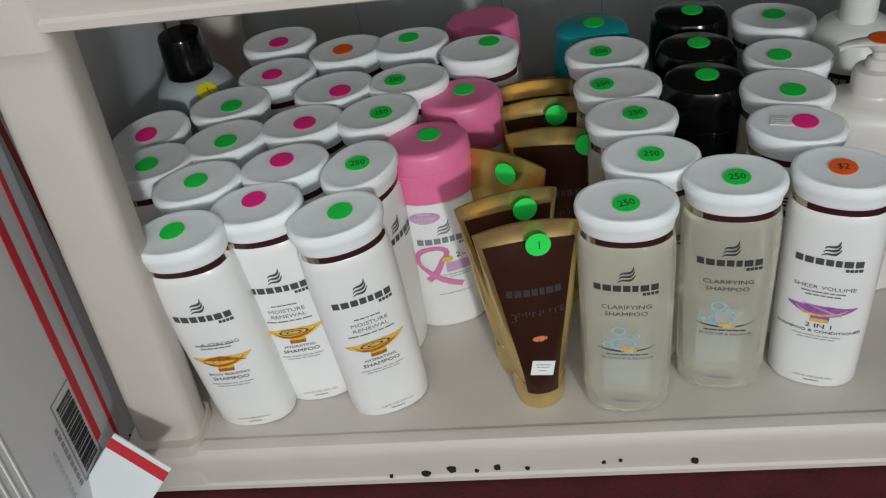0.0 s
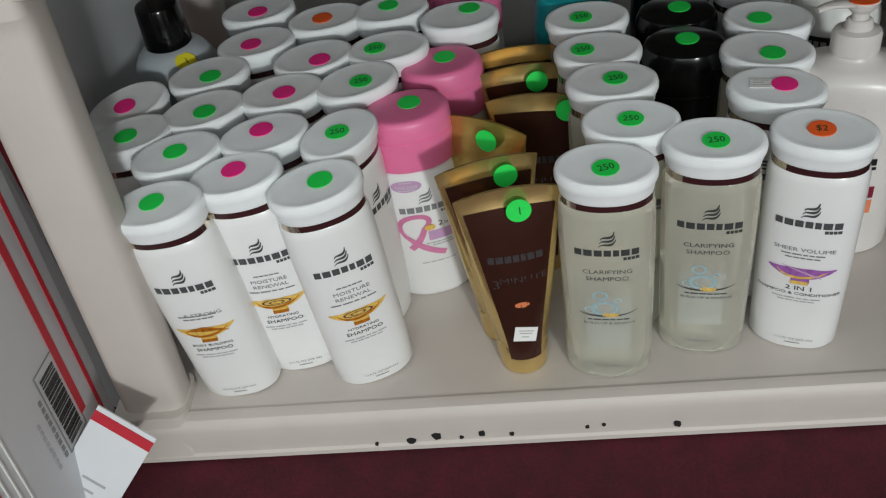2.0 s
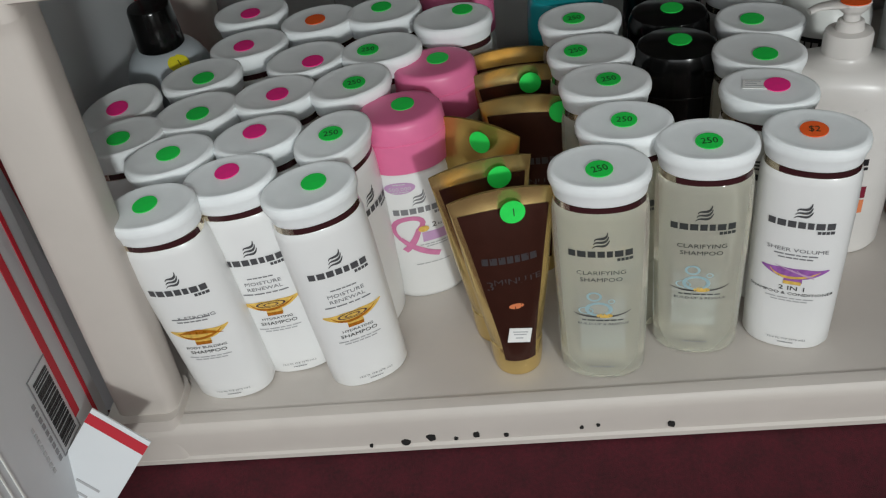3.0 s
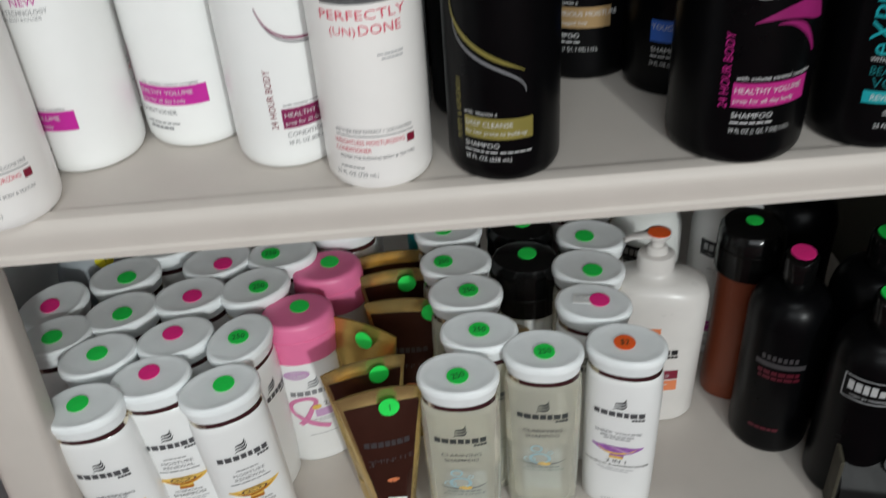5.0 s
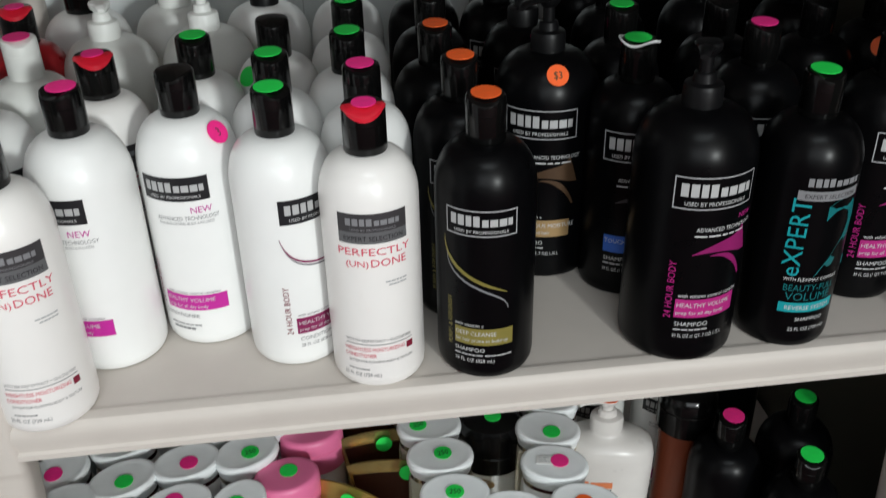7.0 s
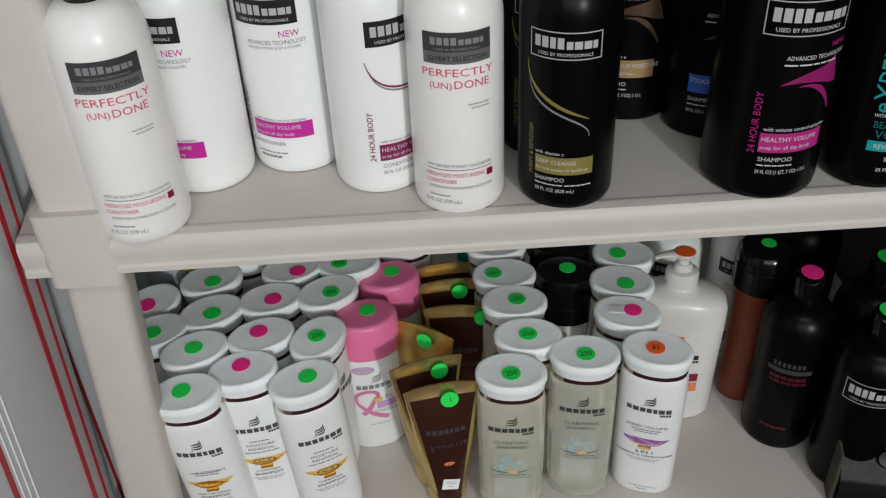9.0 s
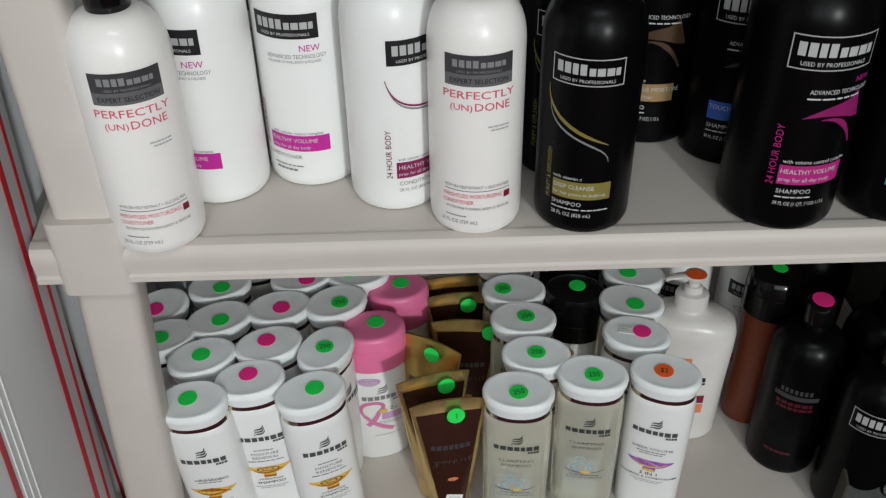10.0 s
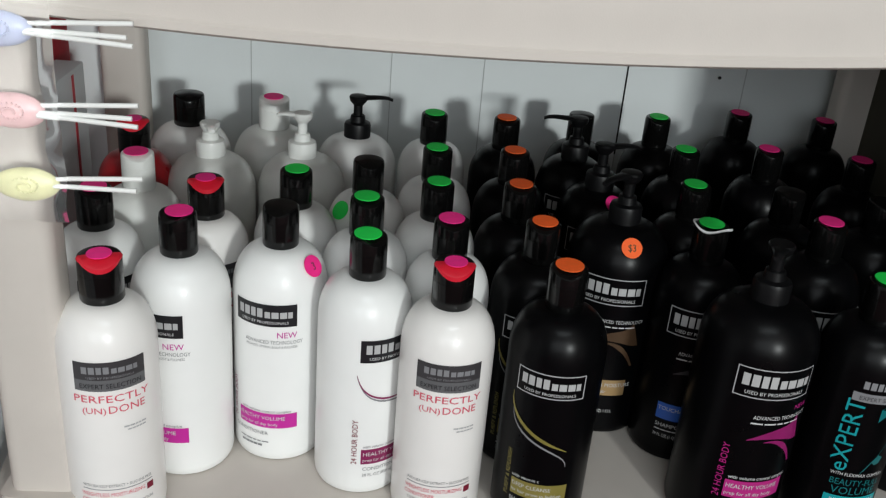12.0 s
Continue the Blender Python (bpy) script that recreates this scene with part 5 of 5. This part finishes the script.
# ------------------------------------------------------------------ black gadget at the end of the bottom shelf
root = thing("kitchen_gadget", "black sloped control panel with round knobs and olive side frame", "appliance", m=pose(0.412, 0.036, DECK_LOW - 0.001, 0, 0, -14))
bm = bmesh.new()
prof = [(-0.045, 0.0), (0.03, 0.0), (0.03, 0.105), (0.018, 0.11), (-0.040, 0.040), (-0.045, 0.03)]
a = [bm.verts.new((-0.058, y, z)) for y, z in prof]
b = [bm.verts.new((0.075, y, z)) for y, z in prof]
bm.faces.new(a)
bm.faces.new(b[::-1])
for k in range(len(prof)):
    j = (k + 1) % len(prof)
    bm.faces.new((a[k], a[j], b[j], b[k]))
bmesh.ops.recalc_face_normals(bm, faces=bm.faces)
bmesh.ops.bevel(bm, geom=list(bm.edges), offset=0.003, segments=2, affect="EDGES")
part("housing", bm, PANEL, root)
part("side_frame", box(bmesh.new(), -0.0625, -0.0585, -0.046, 0.024, 0.0, 0.075, bevel=0.0015), SIDEWALL, root, "dull olive side frame")
slope = math.degrees(math.atan2(0.07, 0.058))
for kx, kz, wd in ((-0.012, 0.25, "C"), (0.020, 0.55, ""), (0.030, 0.2, ""), (0.045, 0.75, ""), (0.055, 0.42, "")):
    m = pose(kx, -0.040 + 0.058 * kz, 0.040 + 0.070 * kz, slope - 0, 0, 0)
    knob = part("knob", lathe(bmesh.new(), [(0.0095, -0.001), (0.0095, 0.003), (0.008, 0.005), (0.004, 0.0052)], 20), GLOSS, root, "", m)
    bm = bmesh.new()
    if wd:
        pts, fs, width = glyphs(wd)
        made = [bm.verts.new((x * 0.009 - 0.024, y * 0.009 - 0.003, 0.0004)) for x, y in pts]
        for f in fs:
            bm.faces.new([made[k] for k in f])
    else:
        box(bm, -0.021, -0.014, -0.001, 0.001, 0, 0.0005)
    part("knob_mark", bm, INK_WHITE, root, "", m)

# ------------------------------------------------------------------ white mailing cartons at the left end
def carton(label, m, w, d, h):
    root = thing("mailing_carton", label, "box", "white mailing cartons", m=m)
    part("panel", box(bmesh.new(), -w, 0, -d, 0.032, 0, h, bevel=0.0015), CARD, root)
    return root


root = carton("flat white mailing carton with red stripes and barcode", pose(-0.4125, -0.028, 0.0, -5, 0, 0), 0.03, 0.30, 0.80)
part("stripe", box(bmesh.new(), 0.0002, 0.0008, -0.0100, -0.0022, 0.10, 0.795), CARD_RED, root, "dark red printed stripe")
part("stripe", box(bmesh.new(), 0.0002, 0.0008, 0.014, 0.0185, 0.0, 0.795), CARD_RED, root, "dark red printed stripe")
part("stripe", box(bmesh.new(), 0.0002, 0.0008, -0.128, -0.121, 0.0, 0.795), CARD_RED, root, "dark red printed stripe")
for k in range(3):
    part("fold_line", box(bmesh.new(), 0.0002, 0.0012, -0.098 - 0.009 * k, -0.0965 - 0.009 * k, 0.0, 0.45 - 0.03 * k), PAPER, root, "raised carton fold")
bm = bmesh.new()
rng = random.Random(4)
zz = 0.095
while zz < 0.160:
    w = rng.choice((0.0006, 0.001, 0.0016, 0.0022))
    box(bm, 0.0002, 0.0007, -0.036, -0.014, zz, zz + w)
    zz += w + rng.choice((0.0007, 0.0012, 0.0016))
part("barcode", bm, INK, root, "black printed barcode")
bm = bmesh.new()
for y0, y1, z0, z1 in ((-0.0410, -0.0400, 0.091, 0.166), (-0.0100, -0.0090, 0.091, 0.166), (-0.0410, -0.0090, 0.0900, 0.091), (-0.0410, -0.0090, 0.166, 0.1670)):
    box(bm, 0.0002, 0.0007, y0, y1, z0, z1)
for k in range(9):
    box(bm, 0.0002, 0.0007, -0.0480, -0.0445, 0.093 + 0.0066 * k, 0.0975 + 0.0066 * k)
part("code_print", bm, INK_GREY, root, "grey printed code as bars")
bm = bmesh.new()
for k in range(8):
    box(bm, 0.0002, 0.0007, -0.060, -0.0570, 0.093 + 0.006 * k, 0.097 + 0.006 * k)
part("code_print", bm, INK_SILVER, root)
flap = part("flap", box(bmesh.new(), 0.0, 0.050, -0.0008, 0.0008, -0.105, 0.0), CARD, root, "open end flap with red edge", pose(0.027, -0.024, 0.122, -24, 36, -14))
part("stripe", box(bmesh.new(), 0.0, 0.050, -0.0014, -0.0009, -0.013, -0.004), CARD_RED, flap)
bm = bmesh.new()
for k, w in enumerate((0.02, 0.014, 0.022)):
    box(bm, 0.016, 0.016 + w, -0.0013, -0.0009, -0.062 - 0.01 * k, -0.060 - 0.01 * k)
part("flap_print", bm, INK_SILVER, flap)
root = carton("tall white mailing carton with red edge stripes", pose(-0.432, 0.40, 0.0), 0.03, 0.34, 0.72)
for y in (-0.335, -0.012):
    part("stripe", box(bmesh.new(), 0.0002, 0.0008, y, y + 0.006, 0.0, 0.715), CARD_RED, root, "dark red printed stripe")
root = carton("white mailing carton leaning in the row", pose(-0.446, -0.060, 0.0), 0.02, 0.30, 0.74)
part("stripe", box(bmesh.new(), -0.02, 0.0, -0.3008, -0.3002, 0.735, 0.739), CARD_RED, root)

# ------------------------------------------------------------------ red patterned cloth bag behind the post
root = thing("patterned_bag", "red fabric bag with black animal stripes", "bag", m=pose(-0.535, 0.50, 0.0))
BAG = Shape([(0.0, 0.05, 0.09, 3), (0.3, 0.055, 0.10, 3), (0.75, 0.055, 0.09, 2.6), (0.92, 0.04, 0.07, 2.4), (0.95, 0.02, 0.05, 2.2)])
part("body", BAG.loft(32), CLOTH_RED, root)
for k in range(7):
    z = 0.70 + 0.035 * k
    ink("stripe", BAG, SCUFF, root, lambda bm: BAG.stroke(bm, [(-0.05 + 0.02 * (k % 3), z), (0.0, z + 0.012), (0.045 + 0.02 * (k % 2), z - 0.006), (0.10, z + 0.012)], [0.002, 0.016, 0.012, 0.002], 0.0008), label="black animal stripe")

# ------------------------------------------------------------------ bag of lollipops hanging from the top shelf
root = thing("lollipop_bag", "clear plastic bag of round lollipops with white sticks", "candy bag", m=pose(-0.350, -0.020, 0.0))
film = bmesh.new()
g = []
for k in range(29):
    for j in range(33):
        x, z = -0.10 + 0.146 * k / 28, 0.735 + 0.22 * j / 32
        g.append(film.verts.new((x, -0.009 - 0.005 * noise.noise(Vector((x * 45, z * 45, 0))) - 0.002 * noise.noise(Vector((x * 160, z * 160, 3))) , z)))
for k in range(28):
    for j in range(32):
        film.faces.new((g[k * 33 + j], g[(k + 1) * 33 + j], g[(k + 1) * 33 + j + 1], g[k * 33 + j + 1]))
wrap = part("clear_bag", film, FILM, root, "crinkled clear film")
wrap.visible_shadow = False
for cz, candy, words, dx in ((0.757, CANDY_Y, "pale yellow rose lollipop", 0.011), (0.806, CANDY_P, "pale pink rose lollipop", 0.007), (0.857, CANDY_B, "pale blue rose lollipop", 0.004)):
    bm = bmesh.new()
    bmesh.ops.create_uvsphere(bm, u_segments=24, v_segments=12, radius=1)
    for v in bm.verts:
        v.co = Vector((v.co.x * 0.021, v.co.y * 0.006, v.co.z * 0.0115))
    pop = part("lollipop", bm, candy, root, words, pose(0.008 + dx, 0, cz))
    bm = bmesh.new()
    for k in range(40):
        t = k / 39 * 13
        rr = 0.0022 + 0.00062 * t
        p = Vector((rr * 1.3 * math.cos(t), -0.0057 + 0.00022 * t * t / 13, rr * 0.8 * math.sin(t)))
        bmesh.ops.create_icosphere(bm, subdivisions=1, radius=0.0013, matrix=Matrix.Translation(p))
    part("rose_swirl", bm, candy, pop)
    for k, (dz, ln) in enumerate(((0.0025, 0.068 - dx), (-0.0005, 0.064 - dx), (-0.0035, 0.068 - dx))[: 3 if candy is not CANDY_Y else 2]):
        bm = bmesh.new()
        bmesh.ops.create_cone(bm, cap_ends=True, segments=12, radius1=0.0016, radius2=0.0016, depth=ln, matrix=pose(0, 0, 0, 0, 90, 0))
        part("stick", bm, PAPER, root, "", pose(0.024 + dx + ln / 2, -0.002 * k, cz + dz + (0.003 if k == 0 else 0), 0, (-3, 1, 4)[k], 0))
